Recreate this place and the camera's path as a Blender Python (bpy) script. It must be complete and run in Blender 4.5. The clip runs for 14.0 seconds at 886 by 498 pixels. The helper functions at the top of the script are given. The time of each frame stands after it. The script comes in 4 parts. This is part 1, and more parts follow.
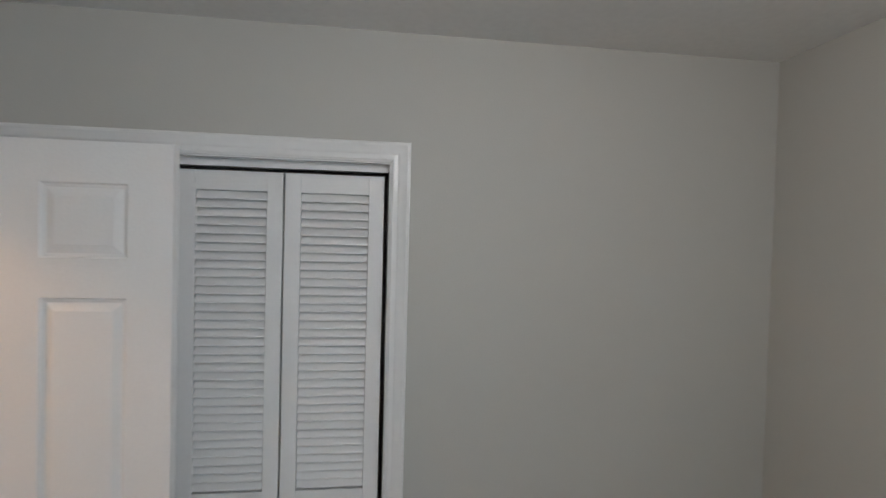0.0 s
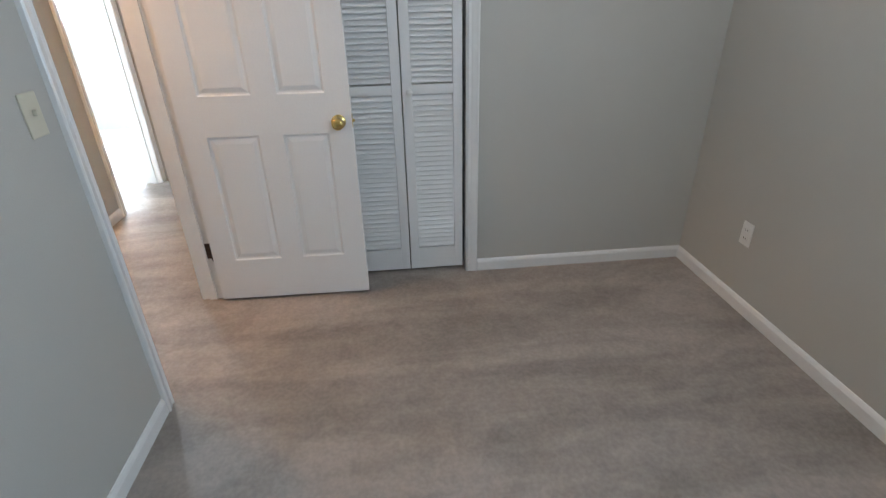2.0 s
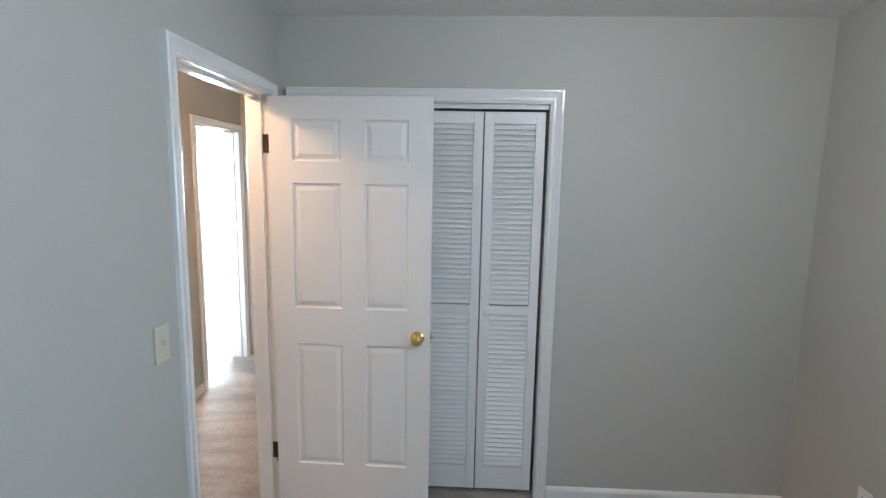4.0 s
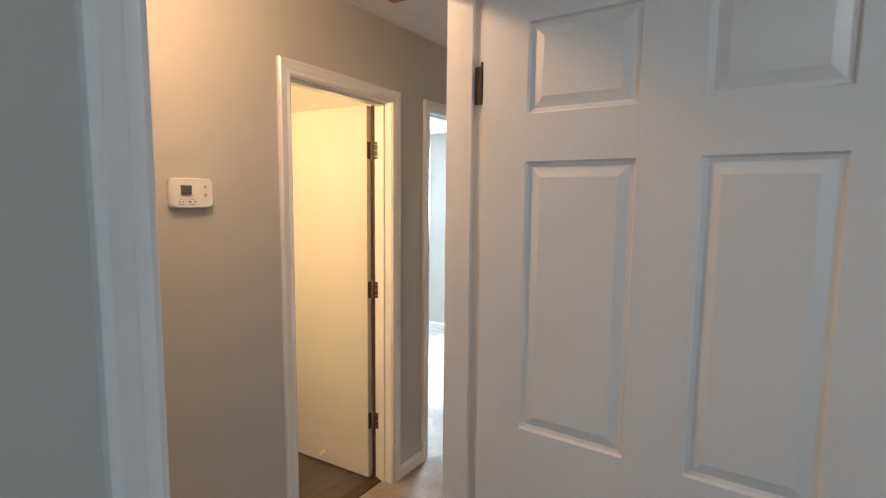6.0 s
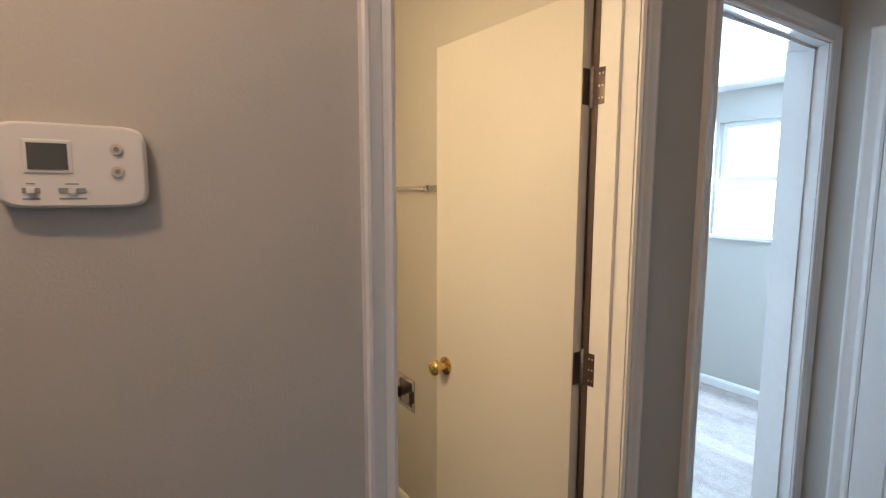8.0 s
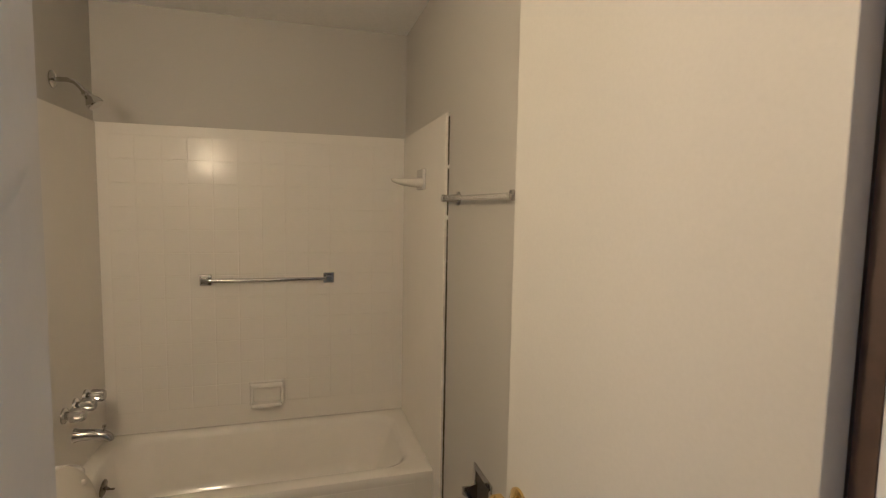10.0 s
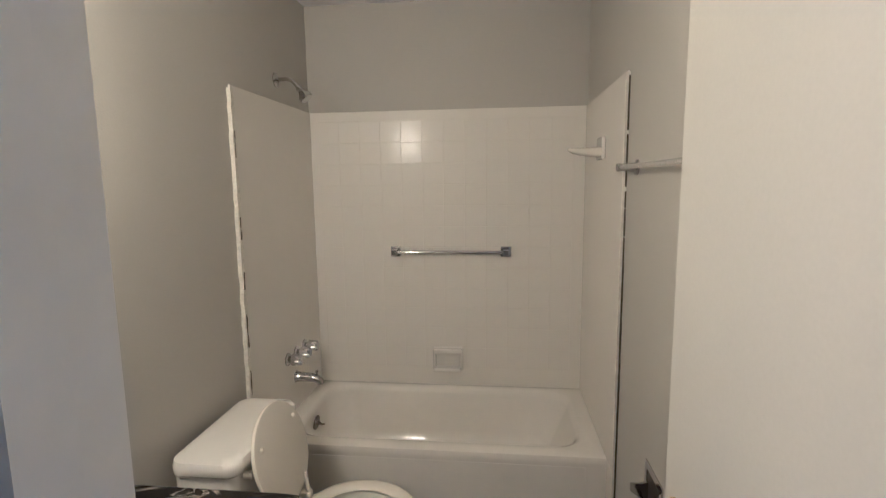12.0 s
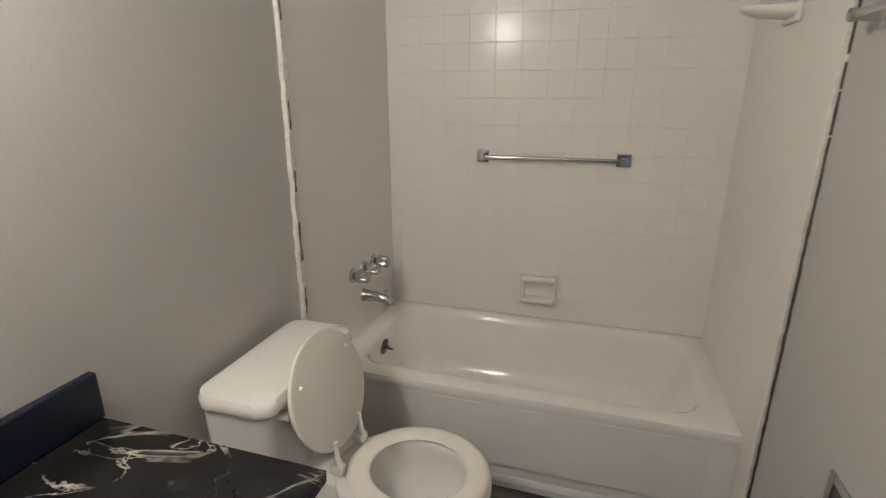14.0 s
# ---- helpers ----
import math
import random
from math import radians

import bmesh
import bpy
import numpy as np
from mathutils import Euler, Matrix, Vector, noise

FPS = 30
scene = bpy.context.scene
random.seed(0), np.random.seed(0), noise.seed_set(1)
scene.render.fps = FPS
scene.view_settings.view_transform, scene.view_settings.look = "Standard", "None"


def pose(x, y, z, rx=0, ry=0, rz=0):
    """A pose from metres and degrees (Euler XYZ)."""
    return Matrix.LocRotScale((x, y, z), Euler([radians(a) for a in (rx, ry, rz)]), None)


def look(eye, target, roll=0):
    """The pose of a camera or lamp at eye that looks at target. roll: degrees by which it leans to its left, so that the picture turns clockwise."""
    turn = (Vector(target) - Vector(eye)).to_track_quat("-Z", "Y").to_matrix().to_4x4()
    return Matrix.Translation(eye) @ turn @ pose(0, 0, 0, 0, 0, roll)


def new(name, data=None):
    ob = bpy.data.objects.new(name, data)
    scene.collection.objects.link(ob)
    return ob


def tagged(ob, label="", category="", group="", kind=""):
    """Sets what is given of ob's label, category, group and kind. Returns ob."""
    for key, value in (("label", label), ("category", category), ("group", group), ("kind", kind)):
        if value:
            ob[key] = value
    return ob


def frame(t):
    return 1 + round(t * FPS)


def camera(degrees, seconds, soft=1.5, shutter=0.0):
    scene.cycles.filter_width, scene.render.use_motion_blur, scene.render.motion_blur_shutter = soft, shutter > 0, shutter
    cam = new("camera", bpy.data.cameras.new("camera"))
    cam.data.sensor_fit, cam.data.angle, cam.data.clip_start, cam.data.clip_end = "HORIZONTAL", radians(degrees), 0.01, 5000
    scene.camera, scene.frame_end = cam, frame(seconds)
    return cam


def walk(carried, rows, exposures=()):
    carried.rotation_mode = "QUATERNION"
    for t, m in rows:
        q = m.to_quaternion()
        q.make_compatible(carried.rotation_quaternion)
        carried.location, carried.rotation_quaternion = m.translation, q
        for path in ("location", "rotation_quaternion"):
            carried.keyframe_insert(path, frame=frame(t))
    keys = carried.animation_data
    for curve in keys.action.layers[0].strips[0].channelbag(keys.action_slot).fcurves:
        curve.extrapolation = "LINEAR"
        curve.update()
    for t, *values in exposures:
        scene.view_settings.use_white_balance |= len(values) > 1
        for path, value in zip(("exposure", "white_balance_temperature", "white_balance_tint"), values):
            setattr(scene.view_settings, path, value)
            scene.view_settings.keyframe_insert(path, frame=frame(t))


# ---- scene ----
cam = camera(83.4, 14.0, soft=1.25, shutter=0.12)
PATH = [
    (0, (1.290, -1.400, 1.826), (1.548, 0.582, 1.78), 1.5),
    (0.1, (1.193, -1.652, 1.82), (1.510, 0.323, 1.794), 0.9),
    (0.2, (1.075, -1.905, 1.823), (1.480, 0.053, 1.787), 0.6),
    (0.3, (0.988, -2.114, 1.799), (1.424, -0.162, 1.781), 0.0),
    (0.5, (0.918, -2.409, 1.729), (1.348, -0.456, 1.766), -0.7),
    (0.7, (0.889, -2.426, 1.704), (1.325, -0.474, 1.744), -1.3),
    (1, (0.884, -2.42, 1.658), (1.25, -0.453, 1.655), -1.7),
    (1.5, (0.909, -2.376, 1.554), (1.106, -0.431, 1.133), -1.2),
    (2, (0.948, -2.366, 1.434), (1.12, -0.596, 0.517), -1.2),
    (2.5, (0.973, -2.343, 1.42), (1.192, -0.734, 0.253), 0.0),
    (3, (0.984, -2.348, 1.405), (1.158, -0.689, 0.294), 0.3),
    (3.5, (0.942, -2.369, 1.628), (0.996, -0.45, 1.068), 0.6),
    (3.7, (0.932, -2.388, 1.688), (0.939, -0.416, 1.355), 0.8),
    (5.8, (0.654, -1.197, 1.581), (-0.341, 0.527, 1.386), 0.6),
    (6, (0.558, -1.043, 1.571), (-0.529, 0.623, 1.365), 0.6),
    (6.5, (0.334, -0.696, 1.582), (-0.962, 0.817, 1.407), 0.9),
    (7, (0.071, -0.374, 1.567), (-1.464, 0.892, 1.364), 0.7),
    (7.2, (-0.012, -0.309, 1.572), (-1.596, 0.891, 1.337), 0.6),
    (9.3, (-0.737, 0.317, 1.501), (-2.507, 1.235, 1.338), -0.1),
    (9.5, (-0.783, 0.361, 1.518), (-2.592, 1.191, 1.33), 0.4),
    (10, (-0.89, 0.472, 1.525), (-2.803, 1.032, 1.358), 1.0),
    (10.3, (-0.898, 0.507, 1.547), (-2.871, 0.805, 1.416), 1.1),
    (10.5, (-0.859, 0.538, 1.566), (-2.855, 0.621, 1.479), 0.9),
    (11, (-0.831, 0.557, 1.653), (-2.813, 0.287, 1.646), 0.4),
    (11.5, (-0.874, 0.557, 1.642), (-2.853, 0.276, 1.59), -0.8),
    (12, (-0.923, 0.586, 1.52), (-2.892, 0.366, 1.25), -0.7),
    (12.5, (-0.921, 0.597, 1.41), (-2.838, 0.398, 0.875), -0.0),
    (13, (-0.927, 0.612, 1.388), (-2.829, 0.411, 0.804), -0.4),
    (13.5, (-1.107, 0.59, 1.415), (-3.03, 0.368, 0.912), -1.4),
    (14, (-1.362, 0.519, 1.407), (-3.188, -0.04, 0.813), -0.0),
]
STOPS = [(0.0, 0.1, 6900, 14), (0.4, 0.35, 6450, 13), (1.0, 0.35, 6600, 12), (1.5, 0.05, 6700, 12), (2.0, 0.38, 6500, 12), (2.5, 0.76, 6350, 11), (3.0, 0.95, 6300, 11), (3.7, 0.65, 6300, 11),
         (5.8, -0.3, 6650, 11), (6.5, -0.58, 5900, 10), (7.2, -0.72, 5300, 10), (9.3, -1.2, 6250, 10), (9.6, -1.2, 5950, 10), (10.0, -1.36, 4850, 10), (10.5, -1.35, 4250, 10),
         (11.0, -1.04, 4350, 10), (12.4, -1.0, 4150, 10), (13.2, -0.87, 4250, 10), (14.0, -0.92, 4100, 10)]
walk(cam, [(t, look(e, g, r)) for t, e, g, r in PATH], exposures=STOPS)

# ---------- world and large lights ----------
world = bpy.data.worlds.new("sky")
scene.world = world
world.use_nodes = True
wn = world.node_tree
sky = wn.nodes.new("ShaderNodeTexSky")
sky.sky_type, sky.sun_disc = "NISHITA", False
sky.sun_elevation, sky.sun_rotation = radians(48), radians(200)
wn.links.new(sky.outputs[0], wn.nodes["Background"].inputs[0])
wn.nodes["Background"].inputs[1].default_value = 0.1


def lamp(name, kind, power, colour, m, size=0.1, size_y=None):
    data = bpy.data.lights.new(name, kind)
    data.energy, data.color = power, colour
    if kind == "AREA":
        data.shape, data.size, data.size_y = "RECTANGLE", size, size_y or size
    elif kind == "SUN":
        data.angle = size
    else:
        data.shadow_soft_size = size
    ob = new(name, data)
    ob.matrix_world = m
    return ob


BED_S = -3.45  # south wall of the bedroom
R2_N = 3.86    # north wall of the second bedroom
BW = 2.605     # east wall of the bedroom
WY0, WY1 = -3.2, -2.0   # bedroom window in the east wall
lamp("sun", "SUN", 0.8, (1, 0.95, 0.88), look((0, 0, 9), (1.5, -3.5, 0)), radians(10))
lamp("bedroom_window_light", "AREA", 9, (0.45, 0.72, 1.0), look((BW + 0.03, (WY0 + WY1) / 2, 1.5), (0, (WY0 + WY1) / 2, 1.4)), WY1 - WY0, 1.2)
lamp("second_bedroom_window_light", "AREA", 390, (0.62, 0.81, 1.0), look((-2.0, R2_N + 0.03, 1.63), (-2.0, 2, 0.9)), 0.9, 0.85)
lamp("bedroom_ceiling_lamp_bulb", "POINT", 14.5, (0.92, 0.95, 1.0), pose(1.62, -1.36, 2.325), 0.07)
lamp("hall_ceiling_lamp_bulb", "POINT", 28, (1.0, 0.62, 0.36), pose(-0.54, -0.36, 2.28), 0.06)
lamp("vanity_lamp_bulbs", "POINT", 92, (1.0, 0.66, 0.32), pose(-1.48, -0.27, 1.89), 0.07)


# ---------- materials ----------
def mat(name, colour, rough=0.5, metal=0.0, grain=60.0, bump=0.0, vary=0.06, spots=3.0, coat=0.0, piece=0.0, rv=0.06, stretch=None):
    m = bpy.data.materials.new(name)
    m.use_nodes = True
    nt = m.node_tree
    b = nt.nodes["Principled BSDF"]
    b.inputs["Metallic"].default_value = metal
    b.inputs["Coat Weight"].default_value = coat
    b.inputs["Coat Roughness"].default_value = 0.08
    tc = nt.nodes.new("ShaderNodeTexCoord")
    fine = nt.nodes.new("ShaderNodeTexNoise")
    fine.inputs["Scale"].default_value, fine.inputs["Detail"].default_value = grain, 4
    big = nt.nodes.new("ShaderNodeTexNoise")
    big.inputs["Scale"].default_value, big.inputs["Detail"].default_value = spots, 3
    source = tc.outputs["Object"]
    if stretch:
        geo = nt.nodes.new("ShaderNodeNewGeometry")
        mp = nt.nodes.new("ShaderNodeMapping")
        mp.inputs["Scale"].default_value = stretch
        nt.links.new(geo.outputs["Position"], mp.inputs[0])
        source = mp.outputs[0]
    for n in (fine, big):
        nt.links.new(source, n.inputs["Vector"])
    mix = nt.nodes.new("ShaderNodeMath")
    mix.operation = "ADD"
    nt.links.new(fine.outputs["Fac"], mix.inputs[0])
    nt.links.new(big.outputs["Fac"], mix.inputs[1])
    last = mix.outputs[0]
    if piece:
        info = nt.nodes.new("ShaderNodeObjectInfo")
        k = nt.nodes.new("ShaderNodeMath")
        k.operation = "MULTIPLY_ADD"
        nt.links.new(info.outputs["Random"], k.inputs[0])
        k.inputs[1].default_value = piece
        nt.links.new(last, k.inputs[2])
        last = k.outputs[0]
    ramp = nt.nodes.new("ShaderNodeMapRange")
    ramp.inputs[1].default_value, ramp.inputs[2].default_value = 0.6, 1.4 + piece
    ramp.inputs[3].default_value, ramp.inputs[4].default_value = 1 - vary, 1 + vary
    nt.links.new(last, ramp.inputs[0])
    sc = nt.nodes.new("ShaderNodeVectorMath")
    sc.operation = "SCALE"
    sc.inputs[0].default_value = colour
    nt.links.new(ramp.outputs[0], sc.inputs["Scale"])
    nt.links.new(sc.outputs[0], b.inputs["Base Color"])
    rr = nt.nodes.new("ShaderNodeMapRange")
    rr.inputs[1].default_value, rr.inputs[2].default_value = 0.3, 0.7
    rr.inputs[3].default_value, rr.inputs[4].default_value = max(0.02, rough - rv), min(1, rough + rv)
    nt.links.new(big.outputs["Fac"], rr.inputs[0])
    nt.links.new(rr.outputs[0], b.inputs["Roughness"])
    if bump:
        bp = nt.nodes.new("ShaderNodeBump")
        bp.inputs["Distance"].default_value = bump
        bp.inputs["Strength"].default_value = 1.0
        nt.links.new(fine.outputs["Fac"], bp.inputs["Height"])
        nt.links.new(bp.outputs[0], b.inputs["Normal"])
    return m


def glow(name, colour, strength):
    m = bpy.data.materials.new(name)
    m.use_nodes = True
    b = m.node_tree.nodes["Principled BSDF"]
    b.inputs["Base Color"].default_value = (*colour, 1)
    b.inputs["Emission Color"].default_value = (*colour, 1)
    b.inputs["Emission Strength"].default_value = strength
    return m


M_WALL = mat("wall_paint", (0.485, 0.469, 0.43), 0.6, grain=220, bump=0.0006, vary=0.03, spots=1.6)
M_CEIL = mat("ceiling_texture", (0.78, 0.77, 0.75), 0.9, grain=45, bump=0.0014, vary=0.05, spots=2)
M_TRIM = mat("white_trim_paint", (0.78, 0.77, 0.75), 0.2, grain=40, bump=0.0003, vary=0.03, spots=5)
M_DOOR = mat("white_door_paint", (0.78, 0.765, 0.745), 0.36, grain=120, bump=0.0004, vary=0.025, spots=2)
M_SLAB = mat("cream_door_paint", (0.58, 0.56, 0.51), 0.42, grain=150, bump=0.00012, vary=0.03, spots=2)
M_CARPET = mat("carpet_pile", (0.40, 0.345, 0.305), 0.97, grain=420, bump=0.006, vary=0.14, spots=30)
M_VINYL = mat("dark_vinyl_plank", (0.085, 0.070, 0.059), 0.36, grain=9, bump=0.0003, vary=0.5, spots=3.2, piece=0.5, stretch=(7, 0.9, 1))
M_TILE = mat("glossy_white_panel", (0.80, 0.77, 0.715), 0.19, grain=14, rv=0.004, vary=0.012, spots=3)
M_TUB = mat("white_tub_enamel", (0.83, 0.80, 0.745), 0.09, grain=20, bump=0.0, vary=0.02, spots=3, coat=0.4, rv=0.015)
M_CHINA = mat("white_china", (0.80, 0.775, 0.73), 0.07, grain=20, vary=0.015, spots=4, coat=0.5, rv=0.015)
M_SEAT = mat("seat_plastic", (0.78, 0.74, 0.66), 0.22, grain=20, vary=0.015, spots=4)
M_CHROME = mat("chrome", (0.52, 0.51, 0.50), 0.1, 1.0, vary=0.06, spots=20)
# Chrome with the dark reflections of the room put into its colour.
M_DARK_CHROME = mat("chrome_dark_reflection", (0.22, 0.19, 0.165), 0.2, 1.0, vary=0.25, spots=30)
M_BRASS = mat("polished_brass", (0.80, 0.59, 0.23), 0.16, 1.0, vary=0.08, spots=25)
M_BRONZE = mat("bronze_hinge", (0.07, 0.045, 0.035), 0.38, 0.35, vary=0.25, spots=40)
M_CAULK = mat("old_white_caulk", (0.72, 0.69, 0.62), 0.7, grain=90, bump=0.003, vary=0.2, spots=25)
M_GAP = mat("dark_open_joint", (0.08, 0.065, 0.05), 0.9, vary=0.3, spots=30)
M_PLASTIC = mat("white_plastic", (0.76, 0.75, 0.72), 0.4, vary=0.02)
M_ALMOND = mat("almond_plastic", (0.62, 0.58, 0.46), 0.4, vary=0.03)
M_SCREEN = mat("grey_display", (0.10, 0.105, 0.10), 0.2, vary=0.05)
M_INK = mat("grey_print", (0.28, 0.28, 0.28), 0.7, vary=0.05)
# The blue here is reflected hall daylight, put into the base colour.
M_SPLASH = mat("black_splash_reflected_blue", (0.012, 0.014, 0.030), 0.22, vary=0.2, coat=0.15)
M_WORN = mat("paint_smeared_steel", (0.40, 0.36, 0.32), 0.4, 0.6, vary=0.3, spots=60)
M_BLACK = mat("black_sink", (0.010, 0.010, 0.014), 0.3, vary=0.1)
M_VENT = mat("tan_grille", (0.42, 0.27, 0.17), 0.6, vary=0.1)
# Threshold brown, kept dark enough to serve as hinge-gap shade too.
M_STRIP = mat("brown_threshold_and_gap", (0.062, 0.038, 0.027), 0.5, vary=0.25, spots=15)
M_OUT_EAST = glow("shaded_daylight_outside", (0.62, 0.82, 1.0), 2.5)
M_OUT = glow("bright_overcast_outside", (0.93, 0.97, 1.0), 6.0)
M_GLOBE = glow("lamp_glass_cool", (0.93, 0.98, 1.0), 11.0)
M_GLOBE_W = glow("lamp_glass_warm", (1.0, 0.74, 0.46), 5.0)


def acrylic():
    m = mat("clear_acrylic", (0.86, 0.84, 0.80), 0.12, vary=0.03, rv=0.02)
    b = m.node_tree.nodes["Principled BSDF"]
    b.inputs["Transmission Weight"].default_value = 0.75
    b.inputs["IOR"].default_value = 1.2
    return m


M_ACRYLIC = acrylic()


def carpet_tracks(m):
    """Vacuum swaths and footmarks that lay the pile over in overlapping soft-edged patches."""
    nt = m.node_tree
    b = nt.nodes["Principled BSDF"]
    tc = nt.nodes.new("ShaderNodeTexCoord")
    total = None
    for turn, sx, sy, scale, warp, amount in ((7, 0.45, 3.0, 1.3, 0.6, 0.22), (-28, 1.0, 2.0, 1.4, 1.2, 0.17), (0, 1.0, 1.0, 7.0, 1.2, 0.08), (0, 1.0, 1.0, 60.0, 0.0, 0.07)):
        mp = nt.nodes.new("ShaderNodeMapping")
        mp.inputs["Rotation"].default_value = (0, 0, radians(turn))
        mp.inputs["Scale"].default_value = (sx, sy, 1)
        nz = nt.nodes.new("ShaderNodeTexNoise")
        nz.inputs["Scale"].default_value, nz.inputs["Detail"].default_value, nz.inputs["Distortion"].default_value = scale, 3, warp
        nt.links.new(tc.outputs["Object"], mp.inputs[0])
        nt.links.new(mp.outputs[0], nz.inputs["Vector"])
        rg = nt.nodes.new("ShaderNodeMapRange")
        rg.inputs[1].default_value, rg.inputs[2].default_value, rg.inputs[3].default_value, rg.inputs[4].default_value = 0.42, 0.58, -amount / 2, amount / 2
        nt.links.new(nz.outputs["Fac"], rg.inputs[0])
        add = nt.nodes.new("ShaderNodeMath")
        add.operation = "ADD"
        nt.links.new(rg.outputs[0], add.inputs[0])
        if total is None:
            add.inputs[1].default_value = 0.98
        else:
            nt.links.new(total, add.inputs[1])
        total = add.outputs[0]
    sc = nt.nodes.new("ShaderNodeVectorMath")
    sc.operation = "SCALE"
    nt.links.new(b.inputs["Base Color"].links[0].from_socket, sc.inputs[0])
    nt.links.new(total, sc.inputs["Scale"])
    nt.links.new(sc.outputs[0], b.inputs["Base Color"])


def marble():
    m = mat("black_veined_marble", (0.012, 0.011, 0.011), 0.26, vary=0.3)
    nt = m.node_tree
    b = nt.nodes["Principled BSDF"]
    tc = nt.nodes.new("ShaderNodeTexCoord")
    mp = nt.nodes.new("ShaderNodeMapping")
    mp.inputs["Rotation"].default_value = (0, 0, radians(-62))
    mp.inputs["Scale"].default_value = (1.3, 0.7, 1)
    nt.links.new(tc.outputs["Object"], mp.inputs[0])
    outs = []
    for scale, thin, dist in ((3.2, 0.016, 1.3), (7.0, 0.013, 1.0)):
        nz = nt.nodes.new("ShaderNodeTexNoise")
        nz.inputs["Scale"].default_value, nz.inputs["Detail"].default_value, nz.inputs["Distortion"].default_value = scale, 5, dist
        nt.links.new(mp.outputs[0], nz.inputs["Vector"])
        sub = nt.nodes.new("ShaderNodeMath")
        sub.operation = "SUBTRACT"
        sub.inputs[1].default_value = 0.5
        ab = nt.nodes.new("ShaderNodeMath")
        ab.operation = "ABSOLUTE"
        rg = nt.nodes.new("ShaderNodeMapRange")
        rg.inputs[1].default_value, rg.inputs[2].default_value, rg.inputs[3].default_value, rg.inputs[4].default_value = 0.0, thin, 1.0, 0.0
        nt.links.new(nz.outputs["Fac"], sub.inputs[0])
        nt.links.new(sub.outputs[0], ab.inputs[0])
        nt.links.new(ab.outputs[0], rg.inputs[0])
        outs.append(rg.outputs[0])
    mask = nt.nodes.new("ShaderNodeTexNoise")
    mask.inputs["Scale"].default_value, mask.inputs["Detail"].default_value = 6.0, 3
    nt.links.new(tc.outputs["Object"], mask.inputs["Vector"])
    mr = nt.nodes.new("ShaderNodeMapRange")
    mr.inputs[1].default_value, mr.inputs[2].default_value = 0.44, 0.62
    nt.links.new(mask.outputs["Fac"], mr.inputs[0])
    mx = nt.nodes.new("ShaderNodeMath")
    mx.operation = "MAXIMUM"
    nt.links.new(outs[0], mx.inputs[0])
    nt.links.new(outs[1], mx.inputs[1])
    mul = nt.nodes.new("ShaderNodeMath")
    mul.operation = "MULTIPLY"
    nt.links.new(mx.outputs[0], mul.inputs[0])
    nt.links.new(mr.outputs[0], mul.inputs[1])
    mc = nt.nodes.new("ShaderNodeMix")
    mc.data_type = "RGBA"
    nt.links.new(mul.outputs[0], mc.inputs[0])
    nt.links.new(b.inputs["Base Color"].links[0].from_socket, mc.inputs[6])
    mc.inputs[7].default_value = (0.50, 0.46, 0.39, 1)
    nt.links.new(mc.outputs[2], b.inputs["Base Color"])
    return m


carpet_tracks(M_CARPET)
M_TILE.node_tree.nodes["Principled BSDF"].inputs["Specular IOR Level"].default_value = 0.2
M_MARBLE = marble()
for m in (M_MARBLE, M_SPLASH, M_BLACK):
    m.node_tree.nodes["Principled BSDF"].inputs["Specular IOR Level"].default_value = 0.25


# ---------- mesh helpers ----------
def box(bm, x0, x1, y0, y1, z0, z1, bevel=0.0):
    vs = [bm.verts.new((x, y, z)) for z in (z0, z1) for x, y in ((x0, y0), (x1, y0), (x1, y1), (x0, y1))]
    fs = [bm.faces.new([vs[i] for i in f]) for f in ((3, 2, 1, 0), (4, 5, 6, 7), (0, 1, 5, 4), (1, 2, 6, 5), (2, 3, 7, 6), (3, 0, 4, 7))]
    if bevel:
        es = {e for f in fs for e in f.edges}
        bmesh.ops.bevel(bm, geom=list(es), offset=bevel, segments=2, affect="EDGES", profile=0.5)


def loft(bm, rings, cap_first=True, cap_last=True):
    rows = [[bm.verts.new(p) for p in r] for r in rings]
    n = len(rows[0])
    for a, b in zip(rows, rows[1:]):
        for i in range(n):
            bm.faces.new((a[i], a[(i + 1) % n], b[(i + 1) % n], b[i]))
    if cap_first:
        bm.faces.new(rows[0][::-1])
    if cap_last:
        bm.faces.new(rows[-1])


def oval(cx, cy, z, rx, ry, n=40, p=2.0):
    out = []
    for i in range(n):
        a = 2 * math.pi * i / n
        c, s = math.cos(a), math.sin(a)
        out.append((cx + rx * math.copysign(abs(c) ** (2 / p), c), cy + ry * math.copysign(abs(s) ** (2 / p), s), z))
    return out


def tube(bm, pts, radii, n=16):
    """A round bar through pts, with its radius at each."""
    pts = [Vector(p) for p in pts]
    rings = []
    for i, p in enumerate(pts):
        d = (pts[min(i + 1, len(pts) - 1)] - pts[max(i - 1, 0)]).normalized()
        q = d.to_track_quat("Z", "Y")
        rings.append([p + q @ Vector((radii[i] * math.cos(2 * math.pi * k / n), radii[i] * math.sin(2 * math.pi * k / n), 0)) for k in range(n)])
    loft(bm, rings)


def lathe(bm, at, axis, profile, n=24):
    """profile: (distance along axis, radius)."""
    at, axis = Vector(at), Vector(axis).normalized()
    q = axis.to_track_quat("Z", "Y")
    loft(bm, [[at + axis * d + q @ Vector((r * math.cos(2 * math.pi * k / n), r * math.sin(2 * math.pi * k / n), 0)) for k in range(n)] for d, r in profile])


